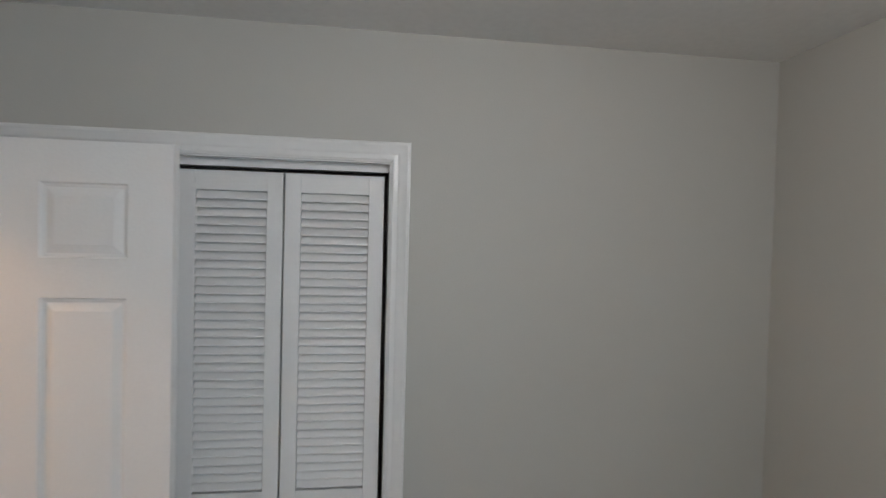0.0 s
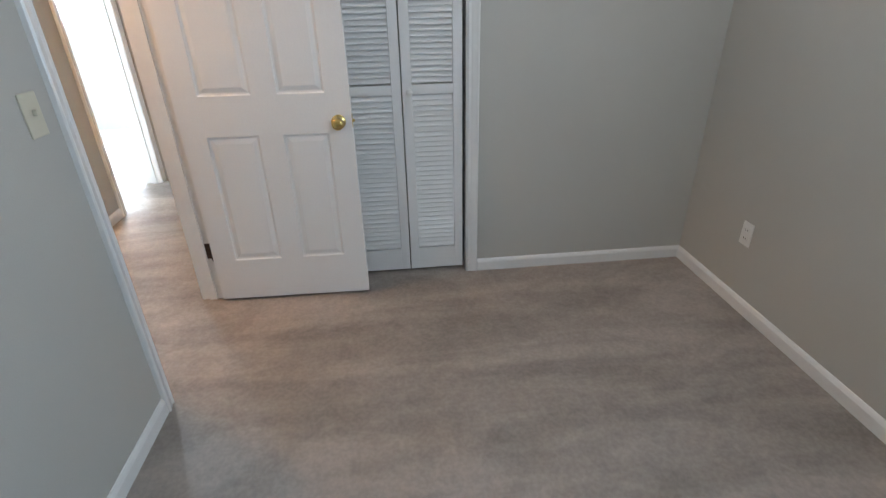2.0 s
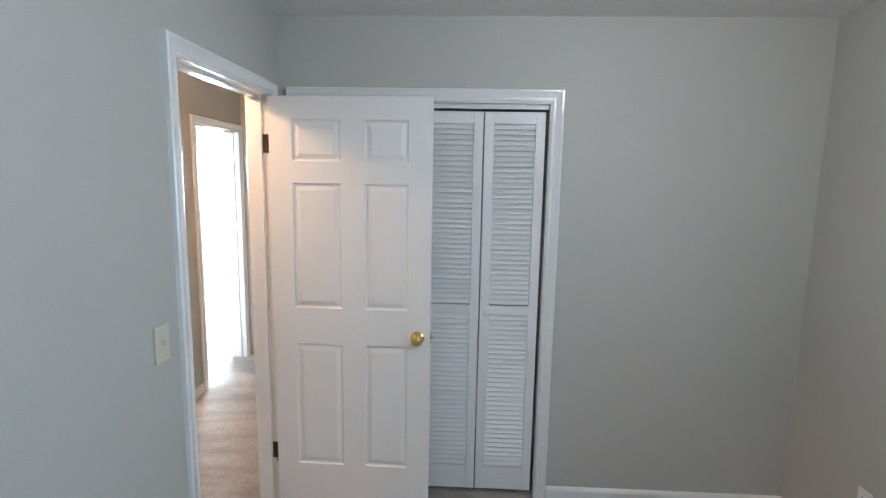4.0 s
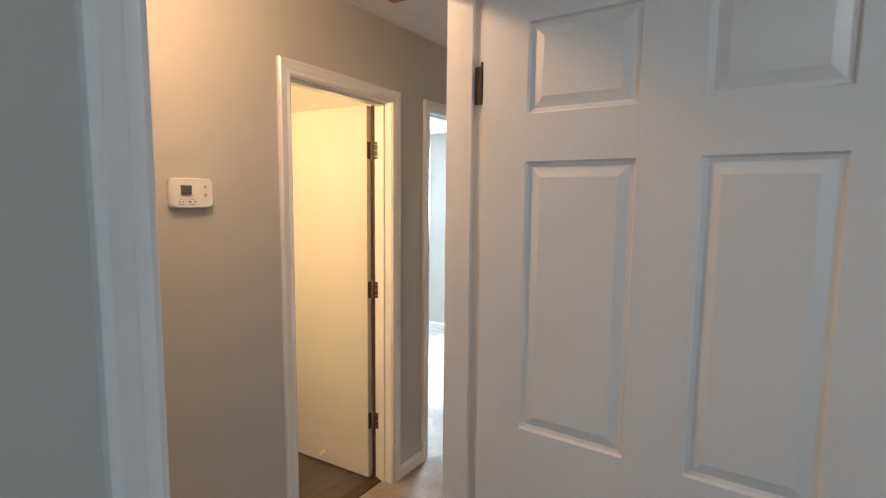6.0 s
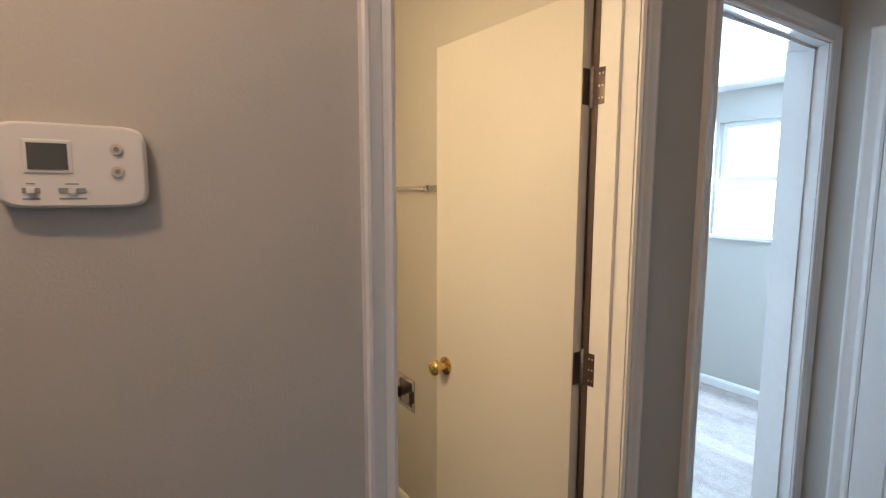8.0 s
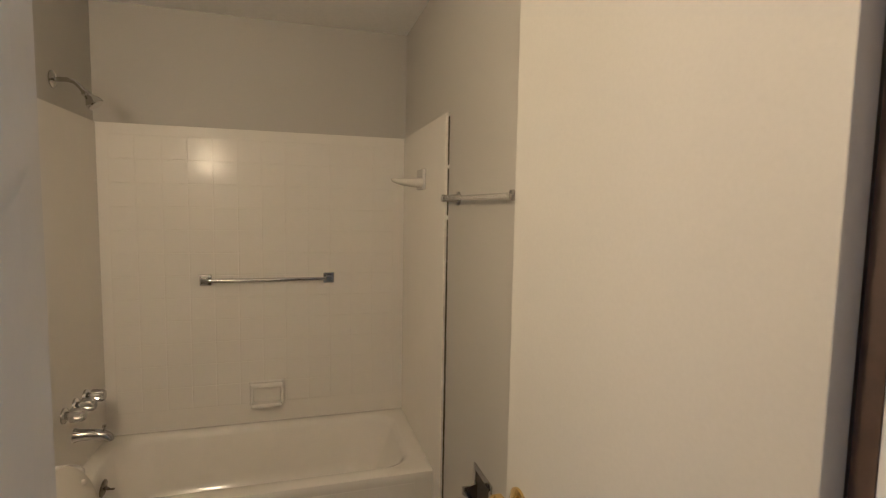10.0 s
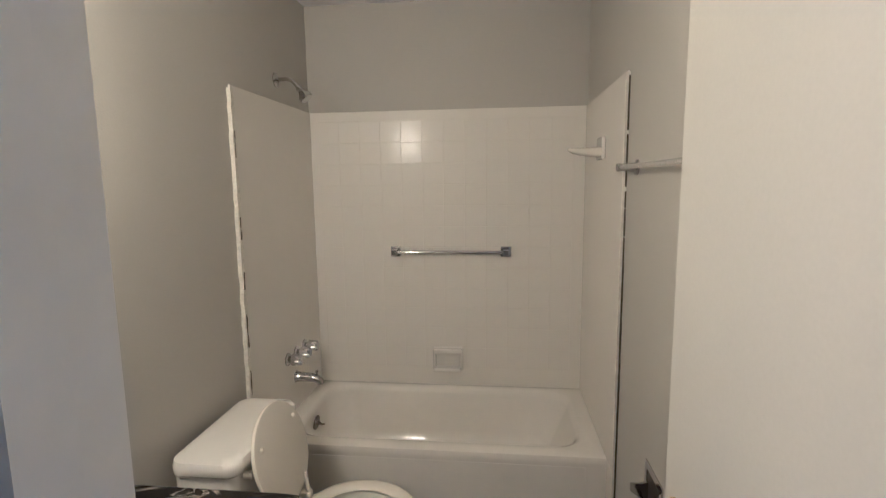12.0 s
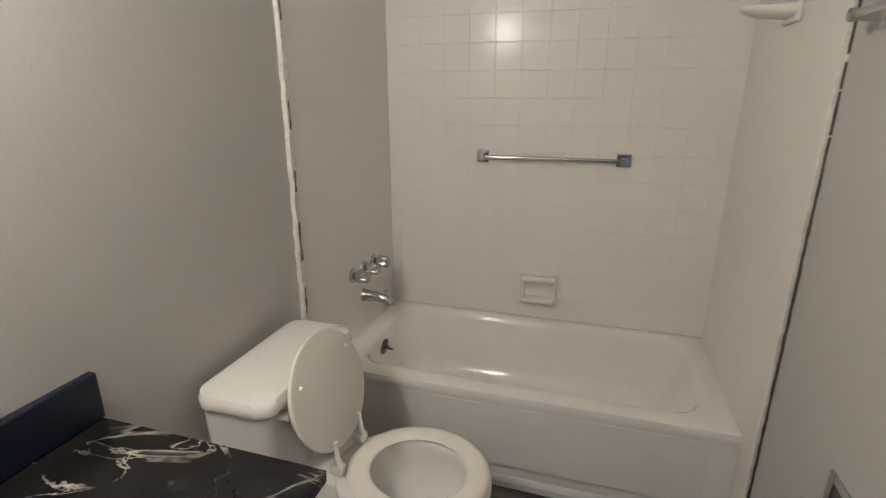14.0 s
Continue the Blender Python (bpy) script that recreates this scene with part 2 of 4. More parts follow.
def finish(name, bm, material, smooth=None):
    bmesh.ops.recalc_face_normals(bm, faces=bm.faces)
    me = bpy.data.meshes.new(name)
    bm.to_mesh(me)
    bm.free()
    me.materials.append(material)
    if smooth:
        me.polygons.foreach_set("use_smooth", [True] * len(me.polygons))
        me.set_sharp_from_angle(angle=radians(smooth))
    return me


def solid(name, bm, material, label, category, kind="structure", smooth=None):
    return tagged(new(name, finish(name, bm, material, smooth)), label, category, kind=kind)


def thing(name, m, label, category, group="", kind=""):
    ob = new(name)
    ob.empty_display_size = 0.05
    ob.matrix_world = m
    return tagged(ob, label, category, group, kind)


def part(name, bm, material, parent, label="", smooth=None):
    ob = new(name, finish(name, bm, material, smooth))
    ob.parent = parent
    return tagged(ob, label)


def repeat(name, data, parent, at):
    ob = new(name, data)
    ob.parent = parent
    ob.location = at
    return ob


def slab(x0, x1, y0, y1, z0, z1, bevel=0.0):
    bm = bmesh.new()
    box(bm, x0, x1, y0, y1, z0, z1, bevel)
    return bm


def wall(name, along, c0, c1, a0, a1, z1, holes, label):
    """A wall of thickness c0..c1 that runs along an axis from a0 to a1, with openings (b0, b1, zb, zt)."""
    bm = bmesh.new()
    marks = sorted({a0, a1, *[v for h in holes for v in h[:2]]})
    levels = sorted({0, z1, *[v for h in holes for v in h[2:]]})
    full = {(i, k) for i in range(len(marks) - 1) for k in range(len(levels) - 1)
            if not any(h[0] <= marks[i] < h[1] and h[2] <= levels[k] < h[3] for h in holes)}
    made = {}

    def corner(i, k, c):
        if (i, k, c) not in made:
            made[i, k, c] = bm.verts.new((marks[i], c, levels[k]) if along == "x" else (c, marks[i], levels[k]))
        return made[i, k, c]
    for i, k in sorted(full):
        for c in (c0, c1):
            bm.faces.new((corner(i, k, c), corner(i + 1, k, c), corner(i + 1, k + 1, c), corner(i, k + 1, c)))
        for di, dk, p, q in ((-1, 0, (i, k), (i, k + 1)), (1, 0, (i + 1, k), (i + 1, k + 1)), (0, -1, (i, k), (i + 1, k)), (0, 1, (i, k + 1), (i + 1, k + 1))):
            if (i + di, k + dk) not in full:
                bm.faces.new((corner(*p, c0), corner(*q, c0), corner(*q, c1), corner(*p, c1)))
    return solid(name, bm, M_WALL, label, "wall")


# ---------- plan ----------
H = 2.44
HX1, HX0 = -0.11, -1.085      # hall between these faces
BX1, BX0 = -1.21, -3.595      # bathroom along x
BY0, BY1 = -0.435, 1.040      # bathroom along y
FY = 0.118                     # north wall of the bedroom
DA0, DA1, DTOP = -0.765, 0.004, 2.052   # bedroom doorway
DB0, DB1 = 0.334, 0.980       # bathroom doorway
DC0, DC1 = 1.316, 2.010       # second bedroom doorway
HE = 2.085                    # end of the hall
CX0, CX1, CTOP = 0.098, 1.322, 2.048    # closet opening

solid("floor_carpet", slab(HX0 - 0.066, BW + 0.1, BED_S - 0.1, HE + 0.1, -0.1, 0), M_CARPET, "worn beige-grey cut-pile carpet with vacuum tracks", "carpet floor")
solid("floor_second_bedroom", slab(-4.4, HX0 - 0.067, 1.1, R2_N + 0.1, -0.1, 0.0), M_CARPET, "pale carpet in bright daylight", "carpet floor")
solid("floor_closet", slab(0, 1.5, FY + 0.1, 0.95, -0.1, -0.001), M_CARPET, "carpet inside the closet", "carpet floor")
solid("ceiling_bedroom", slab(-0.05, BW + 0.1, BED_S - 0.1, 0.95, H, H + 0.1), M_CEIL, "white textured bedroom ceiling", "ceiling")
solid("ceiling_hall", slab(HX0 - 0.05, -0.05, -2.7, HE + 0.1, H, H + 0.1), M_CEIL, "white textured hall ceiling", "ceiling")
solid("ceiling_bathroom", slab(BX0 - 0.1, HX0 - 0.05, BY0 - 0.1, 1.09, H, H + 0.1), M_CEIL, "white textured bathroom ceiling", "ceiling")
solid("ceiling_second_bedroom", slab(-4.4, BX1, 1.13, R2_N + 0.1, 2.30, 2.40), M_CEIL, "white ceiling lit by a window", "ceiling")

wall("wall_bedroom_west", "y", HX1, 0, BED_S, 0.95, H, [(DA0, DA1, 0, DTOP)], "light grey painted wall with the bedroom doorway")
wall("wall_bedroom_north", "x", FY, FY + 0.1, 0, BW, H, [(CX0, CX1, 0, CTOP)], "light grey painted wall with the closet opening")
wall("wall_bedroom_east", "y", BW, BW + 0.1, BED_S, FY + 0.1, H, [(WY0, WY1, 0.9, 2.1)], "light grey painted wall with the bedroom window")
wall("wall_bedroom_south", "x", BED_S - 0.1, BED_S, -0.11, BW + 0.1, H, [], "light grey painted bedroom wall")
wall("wall_closet_back", "x", 0.85, 0.95, 0, 1.5, H, [], "plain wall at the back of the closet")
wall("wall_closet_side", "y", 1.4, 1.5, FY + 0.1, 0.85, H, [], "plain side wall of the closet")
wall("wall_hall_west", "y", BX1, HX0, -2.7, R2_N, H, [(DB0, DB1, 0, DTOP), (DC0, DC1, 0, DTOP)], "warm grey painted hall wall with two doorways")
wall("wall_hall_north", "x", HE, HE + 0.1, HX0, HX1, H, [], "grey painted wall at the end of the hall")
# Added out of view to shut the hall's south end against outside light.
wall("wall_hall_south", "x", -2.7, -2.6, HX0, HX1, H, [], "unseen grey wall added to close off the hall")
wall("wall_hall_east", "y", HX1, 0, 0.95, HE + 0.1, H, [], "grey painted hall wall")
wall("wall_bathroom_west", "y", BX0 - 0.1, BX0, BY0 - 0.1, 1.13, H, [], "grey painted bathroom wall above the tub")
wall("wall_bathroom_south", "x", BY0 - 0.1, BY0, BX0, BX1, H, [], "grey painted bathroom wall behind the toilet")
wall("wall_bathroom_north", "x", BY1, 1.13, BX0, BX1, H, [], "grey painted wall between bathroom and bedroom")
wall("wall_second_bedroom_north", "x", R2_N, R2_N + 0.12, -4.3, BX1, H, [(-2.43, -1.58, 1.21, 2.07)], "pale painted wall with a bright window")
wall("wall_second_bedroom_west", "y", -4.4, -4.3, 1.13, R2_N + 0.12, H, [], "pale painted bedroom wall")
wall("wall_second_bedroom_south", "x", 1.131, 1.14, -4.3, BX0 - 0.1, H, [], "pale painted bedroom wall")


# ---------- trim ----------
def casing(name, b0, b1, top, at, out, along, label, w=0.06, floor=0.0):
    """Moulded door casing round an opening b0..b1, on the wall face at `at`, standing out in the direction out."""
    bm = bmesh.new()
    prof = [(0.0, 0.0), (0.0, 0.009), (0.008, 0.013), (0.016, 0.010), (0.022, 0.010), (0.030, 0.014), (0.044, 0.016), (0.050, 0.019), (w - 0.004, 0.019), (w, 0.015), (w, 0.0)]
    rows = []
    for u, d in prof:
        line = [(b0 - u, floor), (b0 - u, top + u), (b1 + u, top + u), (b1 + u, floor)]
        rows.append([bm.verts.new((at + out * d, a, z) if along == "y" else (a, at + out * d, z)) for a, z in line])
    for r, q in zip(rows, rows[1:]):
        for i in range(3):
            bm.faces.new((r[i], r[i + 1], q[i + 1], q[i]))
    for i in (0, 3):
        bm.faces.new([r[i] for r in rows])
    return solid(name, bm, M_TRIM, label, "door casing", smooth=25)


def jamb(name, b0, b1, top, c0, c1, along, label, stop=None):
    """The lining of an opening, with its door stop at the depth stop."""
    bm = bmesh.new()
    t = 0.004

    def bit(a0, a1, d0, d1, z0, z1):
        box(bm, *((d0, d1, a0, a1) if along == "y" else (a0, a1, d0, d1)), z0, z1)
    bit(b0 - 0.014, b0 + t, c0 - 0.003, c1 + 0.003, 0, top)
    bit(b1 - t, b1 + 0.014, c0 - 0.003, c1 + 0.003, 0, top)
    bit(b0 - 0.014, b1 + 0.014, c0 - 0.003, c1 + 0.003, top - t, top + 0.014)
    if stop is not None:
        s0, s1 = stop
        bit(b0 + t, b0 + t + 0.011, s0, s1, 0, top - t)
        bit(b1 - t - 0.011, b1 - t, s0, s1, 0, top - t)
        bit(b0 + t, b1 - t, s0, s1, top - t - 0.011, top - t)
    return solid(name, bm, M_TRIM, label, "door frame")


jamb("door_frame_bedroom", DA0, DA1, DTOP, HX1, 0, "y", "white painted wooden door lining with a stop", (-0.075, -0.04))
casing("trim_bedroom_door_inside", DA0, DA1, DTOP, 0, 1, "y", "white moulded casing round the bedroom doorway")
casing("trim_bedroom_door_hall", DA0, DA1, DTOP, HX1, -1, "y", "white moulded casing on the hall side")
jamb("door_frame_bathroom", DB0, DB1, DTOP, BX1, HX0, "y", "white painted bathroom door lining", (-1.165, -1.125))
casing("trim_bathroom_door_hall", DB0, DB1, DTOP, HX0, 1, "y", "white moulded casing round the bathroom doorway")
casing("trim_bathroom_door_inside", DB0, DB1, DTOP, BX1, -1, "y", "white moulded casing inside the bathroom", w=0.055)
jamb("door_frame_second_bedroom", DC0, DC1, DTOP, BX1, HX0, "y", "white painted bedroom door lining", (-1.155, -1.12))
casing("trim_second_bedroom_door", DC0, DC1, DTOP, HX0, 1, "y", "white moulded casing round the second bedroom doorway")
casing("trim_closet", CX0, CX1, CTOP, FY, -1, "x", "white moulded casing round the closet opening")
jamb("door_frame_closet", CX0, CX1, CTOP, FY, FY + 0.1, "x", "white closet lining")
casing("trim_hall_end", -0.93, -0.25, 2.03, HE, -1, "x", "white casing at the end of the hall")


def skirting(name, along, at, out, a0, a1, h=0.071):
    bm = bmesh.new()
    prof = [(0, 0), (0.013, 0), (0.013, h - 0.02), (0.009, h - 0.008), (0.004, h), (0, h)]
    ends = [[bm.verts.new((at + out * d, a, z) if along == "y" else (a, at + out * d, z)) for d, z in prof] for a in (a0, a1)]
    n = len(prof)
    for i in range(n):
        bm.faces.new((ends[0][i], ends[0][(i + 1) % n], ends[1][(i + 1) % n], ends[1][i]))
    bm.faces.new(ends[0])
    bm.faces.new(ends[1][::-1])
    return solid(name, bm, M_TRIM, "white painted wooden baseboard", "baseboard")


for i, row in enumerate((
    ("y", 0, 1, BED_S, DA0 - 0.062), ("y", 0, 1, DA1 + 0.062, FY), ("x", FY, -1, CX1 + 0.062, BW), ("y", BW, -1, BED_S, FY),
    ("x", BED_S, 1, 0.0, BW), ("y", HX0, 1, -2.6, DB0 - 0.062), ("y", HX0, 1, DB1 + 0.062, DC0 - 0.062),
    ("y", HX1, -1, DA1 + 0.062, HE), ("y", HX1, -1, -2.6, DA0 - 0.062), ("x", R2_N, -1, -4.3, BX1), ("y", -4.3, 1, 1.14, R2_N),
    ("x", BY1, -1, -2.888, BX1))):
    skirting("baseboard_%d" % (i + 1), *row)


# ---------- doors ----------
def knob(parent, x, y, z, out, label="polished brass door knob"):
    bm = bmesh.new()
    lathe(bm, (x, y, z), (0, out, 0), [(0, 0.033), (0.005, 0.033), (0.009, 0.027), (0.012, 0.014), (0.030, 0.012), (0.034, 0.020), (0.040, 0.027), (0.056, 0.027), (0.064, 0.021), (0.066, 0.015)], 28)
    k = part("door_knob", bm, M_BRASS, parent, label, smooth=35)
    bm = bmesh.new()
    lathe(bm, (x, y + out * 0.066, z), (0, out, 0), [(0, 0.012), (0.003, 0.011), (0.004, 0.004)], 16)
    part("keyhole_disc", bm, M_BRASS, k, smooth=35)


def hinge(parent, x, y, z):
    bm = bmesh.new()
    tube(bm, [(x, y, z - 0.046), (x, y, z - 0.044), (x, y, z + 0.044), (x, y, z + 0.046)], [0.003, 0.006, 0.006, 0.003], 10)
    box(bm, x - 0.001, x + 0.002, y - 0.032, y, z - 0.043, z + 0.043)
    box(bm, x - 0.036, x - 0.001, y + 0.002, y + 0.004, z - 0.043, z + 0.043)
    part("hinge", bm, M_BRONZE, parent, "dark bronze butt hinge", smooth=40)


def panel_door(parent, width, height, thick, cols, rows):
    """A slab along +x with raised panels on both faces; y from -thick to 0."""
    bm = bmesh.new()
    xs = sorted({0, width, *[v for c in cols for v in c]})
    zs = sorted({0, height, *[v for r in rows for v in r]})
    for face, sign in ((-thick, 1), (0, -1)):
        for x0, x1 in zip(xs, xs[1:]):
            for z0, z1 in zip(zs, zs[1:]):
                if (x0, x1) in cols and (z0, z1) in rows:
                    steps = [(0, 0), (0.004, 0.007), (0.012, 0.009), (0.034, 0.002), (0.036, 0.002)]
                    rings = [[(a, face + sign * d, c) for a, c in ((x0 + u, z0 + u), (x1 - u, z0 + u), (x1 - u, z1 - u), (x0 + u, z1 - u))] for u, d in steps]
                    loft(bm, rings, cap_first=False)
                else:
                    bm.faces.new([bm.verts.new((a, face, c)) for a, c in ((x0, z0), (x1, z0), (x1, z1), (x0, z1))])
    for a, c, e, g in ((0, 0, 0, height), (width, 0, width, height), (0, 0, width, 0), (0, height, width, height)):
        bm.faces.new([bm.verts.new(p) for p in ((a, -thick, c), (a, 0, c), (e, 0, g), (e, -thick, g))])
    bmesh.ops.remove_doubles(bm, verts=bm.verts, dist=0.0002)
    return part("door_leaf", bm, M_DOOR, parent)


door = thing("bedroom_door", pose(0.004, -0.001, 0.015, 0, 0, -1.0), "white six-panel moulded bedroom door standing wide open", "door")
COLS = [(0.108, 0.338), (0.448, 0.655)]
panel_door(door, 0.765, 2.03, 0.035, COLS, [(0.225, 0.855), (1.035, 1.635), (1.735, 1.925)])
knob(door, 0.705, -0.035, 0.905, -1)
knob(door, 0.705, 0.0, 0.905, 1)
bm = slab(0.7645, 0.767, -0.030, -0.005, 0.875, 0.935)
lathe(bm, (0.766, -0.0175, 0.905), (1, 0, 0), [(0, 0.008), (0.010, 0.007), (0.011, 0.004)], 12)
part("latch", bm, M_BRASS, door, "brass latch plate")
for z in (0.27, 1.815):
    hinge(door, -0.004, -0.037 + 0.032, z)
bm = slab(-0.03, -0.005, DA0 + 0.0042, DA0 + 0.006, 0.90, 0.955)
solid("strike_plate", bm, M_BRONZE, "dark metal strike plate on the door lining", "strike plate", kind="structure")

bath_door = thing("bathroom_door", pose(BX1 - 0.009, 0.974, 0.012, 0, 0, 183.2), "flat cream-painted bathroom door standing open", "door")
bm = bmesh.new()
box(bm, 0, 0.627, 0.0, 0.035, 0, 2.03, 0.0015)
part("door_leaf", bm, M_SLAB, bath_door)
knob(bath_door, 0.567, 0.035, 0.905, 1, "brass door knob with pale grip")
knob(bath_door, 0.567, 0.0, 0.905, -1)
for z in (0.325, 1.06, 1.80):
    bm = bmesh.new()
    box(bm, -0.0028, -0.0004, 0.001, 0.033, z - 0.045, z + 0.045, 0.0008)
    box(bm, -0.050, -0.008, 0.0008, 0.0032, z - 0.045, z + 0.045, 0.0008)
    h = part("hinge", bm, M_BRONZE, bath_door, "dark bronze butt hinge", smooth=40)
    bm = bmesh.new()
    tube(bm, [(-0.006, 0.002, z - 0.052), (-0.006, 0.002, z - 0.048), (-0.006, 0.002, z + 0.048), (-0.006, 0.002, z + 0.052)], [0.003, 0.0062, 0.0062, 0.003], 12)
    part("knuckle", bm, M_WORN, h, "worn paint-smeared knuckle", smooth=40)
    for dz in (-0.030, 0.0, 0.030):
        for a, ly in ((-0.030, 0.0032), (-0.040, 0.0032)):
            bm = bmesh.new()
            lathe(bm, (a, ly, z + dz), (0, 1, 0), [(0, 0.003), (0.0006, 0.0028)], 8)
            part("screw", bm, M_WORN, h)
bm = bmesh.new()
lathe(bm, (0.33, 0.035, 0.06), (0, 1, 0), [(0, 0.012), (0.02, 0.009), (0.03, 0.011), (0.034, 0.006)], 14)
part("door_bumper", bm, M_PLASTIC, bath_door, "small white rubber bumper", smooth=40)
# Shade of the open hinge gap, put in as a dark strip.
solid("trim_hinge_gap_shade", slab(BX1 - 0.006, BX1 + 0.016, DB1 - 0.0065, DB1 - 0.0042, 0.0, 2.046), M_STRIP, "dark strip standing in for the shaded gap beside the bathroom door", "door frame")
solid("threshold", slab(BX1 - 0.01, HX0 - 0.06, DB0 + 0.005, DB1 - 0.005, -0.004, 0.007, 0.002), M_STRIP, "brown threshold strip between carpet and vinyl", "threshold")

end_door = thing("hall_closet_door", pose(-0.925, HE - 0.004, 0.01), "white panelled closet door, shut", "door")
panel_door(end_door, 0.67, 2.015, 0.012, [(0.09, 0.58)], [(0.2, 0.9), (1.02, 1.9)])


# ---------- louvred closet ----------
def bifold(x):
    w = (CX1 - CX0 - 0.028) / 4
    d = thing("closet_door", pose(x, FY + 0.055, 0.02), "white louvred bifold closet door, shut", "closet door", "louvred closet doors")
    s = 0.048
    for a0, a1 in ((0.001, s), (w - s, w - 0.002)):
        part("stile", slab(a0, a1, -0.028, 0, 0, 1.988, 0.0015), M_DOOR, d)
    for z0, z1 in ((0, 0.13), (0.972, 1.02), (1.93, 1.988)):
        part("rail", slab(s, w - s, -0.026, -0.002, z0, z1, 0.001), M_DOOR, d)
    return d, w, s


slat_bm = bmesh.new()
W4 = (CX1 - CX0 - 0.028) / 4
loft(slat_bm, [[(a, y, z) for y, z in ((-0.0200, 0.0005), (-0.0272, 0.0005), (-0.0272, 0.0045), (-0.0100, 0.0262), (-0.0070, 0.0262))] for a in (0.049, W4 - 0.049)])
SLAT = finish("slat", slat_bm, M_DOOR)
for i in range(4):
    d, w, s = bifold(CX0 + 0.004 + i * (W4 + 0.0028))
    n_low, n_up = 32, 35
    for k in range(n_low):
        repeat("slat", SLAT, d, (0, 0, 0.137 + k * (0.805 / (n_low - 1))))
    for k in range(n_up):
        repeat("slat", SLAT, d, (0, 0, 1.027 + k * (0.876 / (n_up - 1))))
    if i in (0, 3):
        bm = bmesh.new()
        lathe(bm, (0.035 if i == 3 else w - 0.035, -0.028, 0.985), (0, -1, 0), [(0, 0.011), (0.008, 0.009), (0.014, 0.016), (0.024, 0.017), (0.029, 0.010)], 18)
        part("pull_knob", bm, M_PLASTIC, d, "small white round pull", smooth=40)
solid("trim_closet_track", slab(CX0 + 0.004, CX1 - 0.004, FY + 0.03, FY + 0.06, 2.021, 2.044), M_TRIM, "white closet door track", "track")


# ---------- wall plates ----------
def outlet(x, y, z, turn):
    o = thing("wall_outlet", pose(x, y, z, 0, 0, turn), "white duplex outlet on the wall", "outlet")
    part("plate", slab(-0.036, 0.036, -0.006, 0, -0.058, 0.058, 0.003), M_PLASTIC, o)
    for zz in (-0.021, 0.021):
        s = part("socket", slab(-0.017, 0.017, -0.009, -0.005, zz - 0.014, zz + 0.014, 0.002), M_PLASTIC, o)
        for a in (-0.007, 0.007):
            part("slot", slab(a - 0.0012, a + 0.0012, -0.0095, -0.0088, zz - 0.004, zz + 0.005), M_GAP, s)


outlet(BW, -0.383, 0.38, -90)
outlet(-2.523, R2_N, 0.454, 0)
sw = thing("light_switch", pose(0, -0.922, 1.165, 0, 0, 90), "almond toggle light switch on the wall", "light switch")
part("plate", slab(-0.036, 0.036, -0.006, 0, -0.058, 0.058, 0.003), M_ALMOND, sw)
part("toggle", slab(-0.005, 0.005, -0.018, -0.005, -0.002, 0.014, 0.002), M_ALMOND, sw)

th = thing("thermostat", pose(HX0, -0.10, 1.525, 0, 0, 90), "white rounded thermostat with a small grey display", "thermostat")
bm = bmesh.new()
rings = []
for d, k in ((0, 0.97), (0.006, 1.0), (0.018, 1.0), (0.026, 0.965), (0.028, 0.93)):
    rings.append([(x * k, -d, 0.052 + (z) * k) for x, z, _ in oval(0, 0, 0, 0.0745, 0.0495, 48, 7)])
loft(bm, rings)
part("body", bm, M_PLASTIC, th, smooth=35)
fr = part("display_frame", slab(-0.047, -0.002, -0.030, -0.027, 0.043, 0.081, 0.001), M_PLASTIC, th)
part("display", slab(-0.043, -0.006, -0.031, -0.029, 0.047, 0.077), M_SCREEN, fr, "dull grey display")
for zz in (0.073, 0.046):
    bm = bmesh.new()
    lathe(bm, (0.042, -0.0275, zz), (0, -1, 0), [(0, 0.007), (0.004, 0.0065), (0.0042, 0.004)], 18)
    b = part("button", bm, M_ALMOND, th, "round grey button", smooth=35)
    bm = bmesh.new()
    lathe(bm, (0.042, -0.0317, zz), (0, -1, 0), [(0, 0.003), (0.001, 0.0028)], 12)
    part("arrow_mark", bm, M_INK, b)
for a, wd in ((-0.042, 0.016), (-0.004, 0.026)):
    s = part("slider_slot", slab(a - wd / 2, a + wd / 2, -0.0292, -0.027, 0.020, 0.026), M_INK, th)
    part("slider", slab(a - 0.004, a + 0.004, -0.033, -0.029, 0.019, 0.027, 0.001), M_PLASTIC, s)
    part("print_line", slab(a - wd / 2, a + wd / 2, -0.0285, -0.027, 0.0125, 0.0145), M_INK, th)
    part("print_line", slab(a - wd / 4, a + wd / 4, -0.0285, -0.027, 0.0300, 0.0315), M_INK, th)

# ---------- ceiling fixtures ----------
def dome_lamp(name, x, y, glass, label):
    o = thing(name, pose(x, y, H), label, "ceiling lamp")
    bm = bmesh.new()
    lathe(bm, (0, 0, 0), (0, 0, -1), [(0, 0.15), (0.022, 0.155), (0.03, 0.145)], 36)
    part("base_ring", bm, M_PLASTIC, o, smooth=40)
    bm = bmesh.new()
    lathe(bm, (0, 0, -0.03), (0, 0, -1), [(0, 0.142), (0.03, 0.125), (0.055, 0.085), (0.066, 0.03), (0.067, 0.004)], 36)
    g = part("glass_dome", bm, glass, o, "lit frosted glass dome", smooth=60)
    g.visible_shadow = False


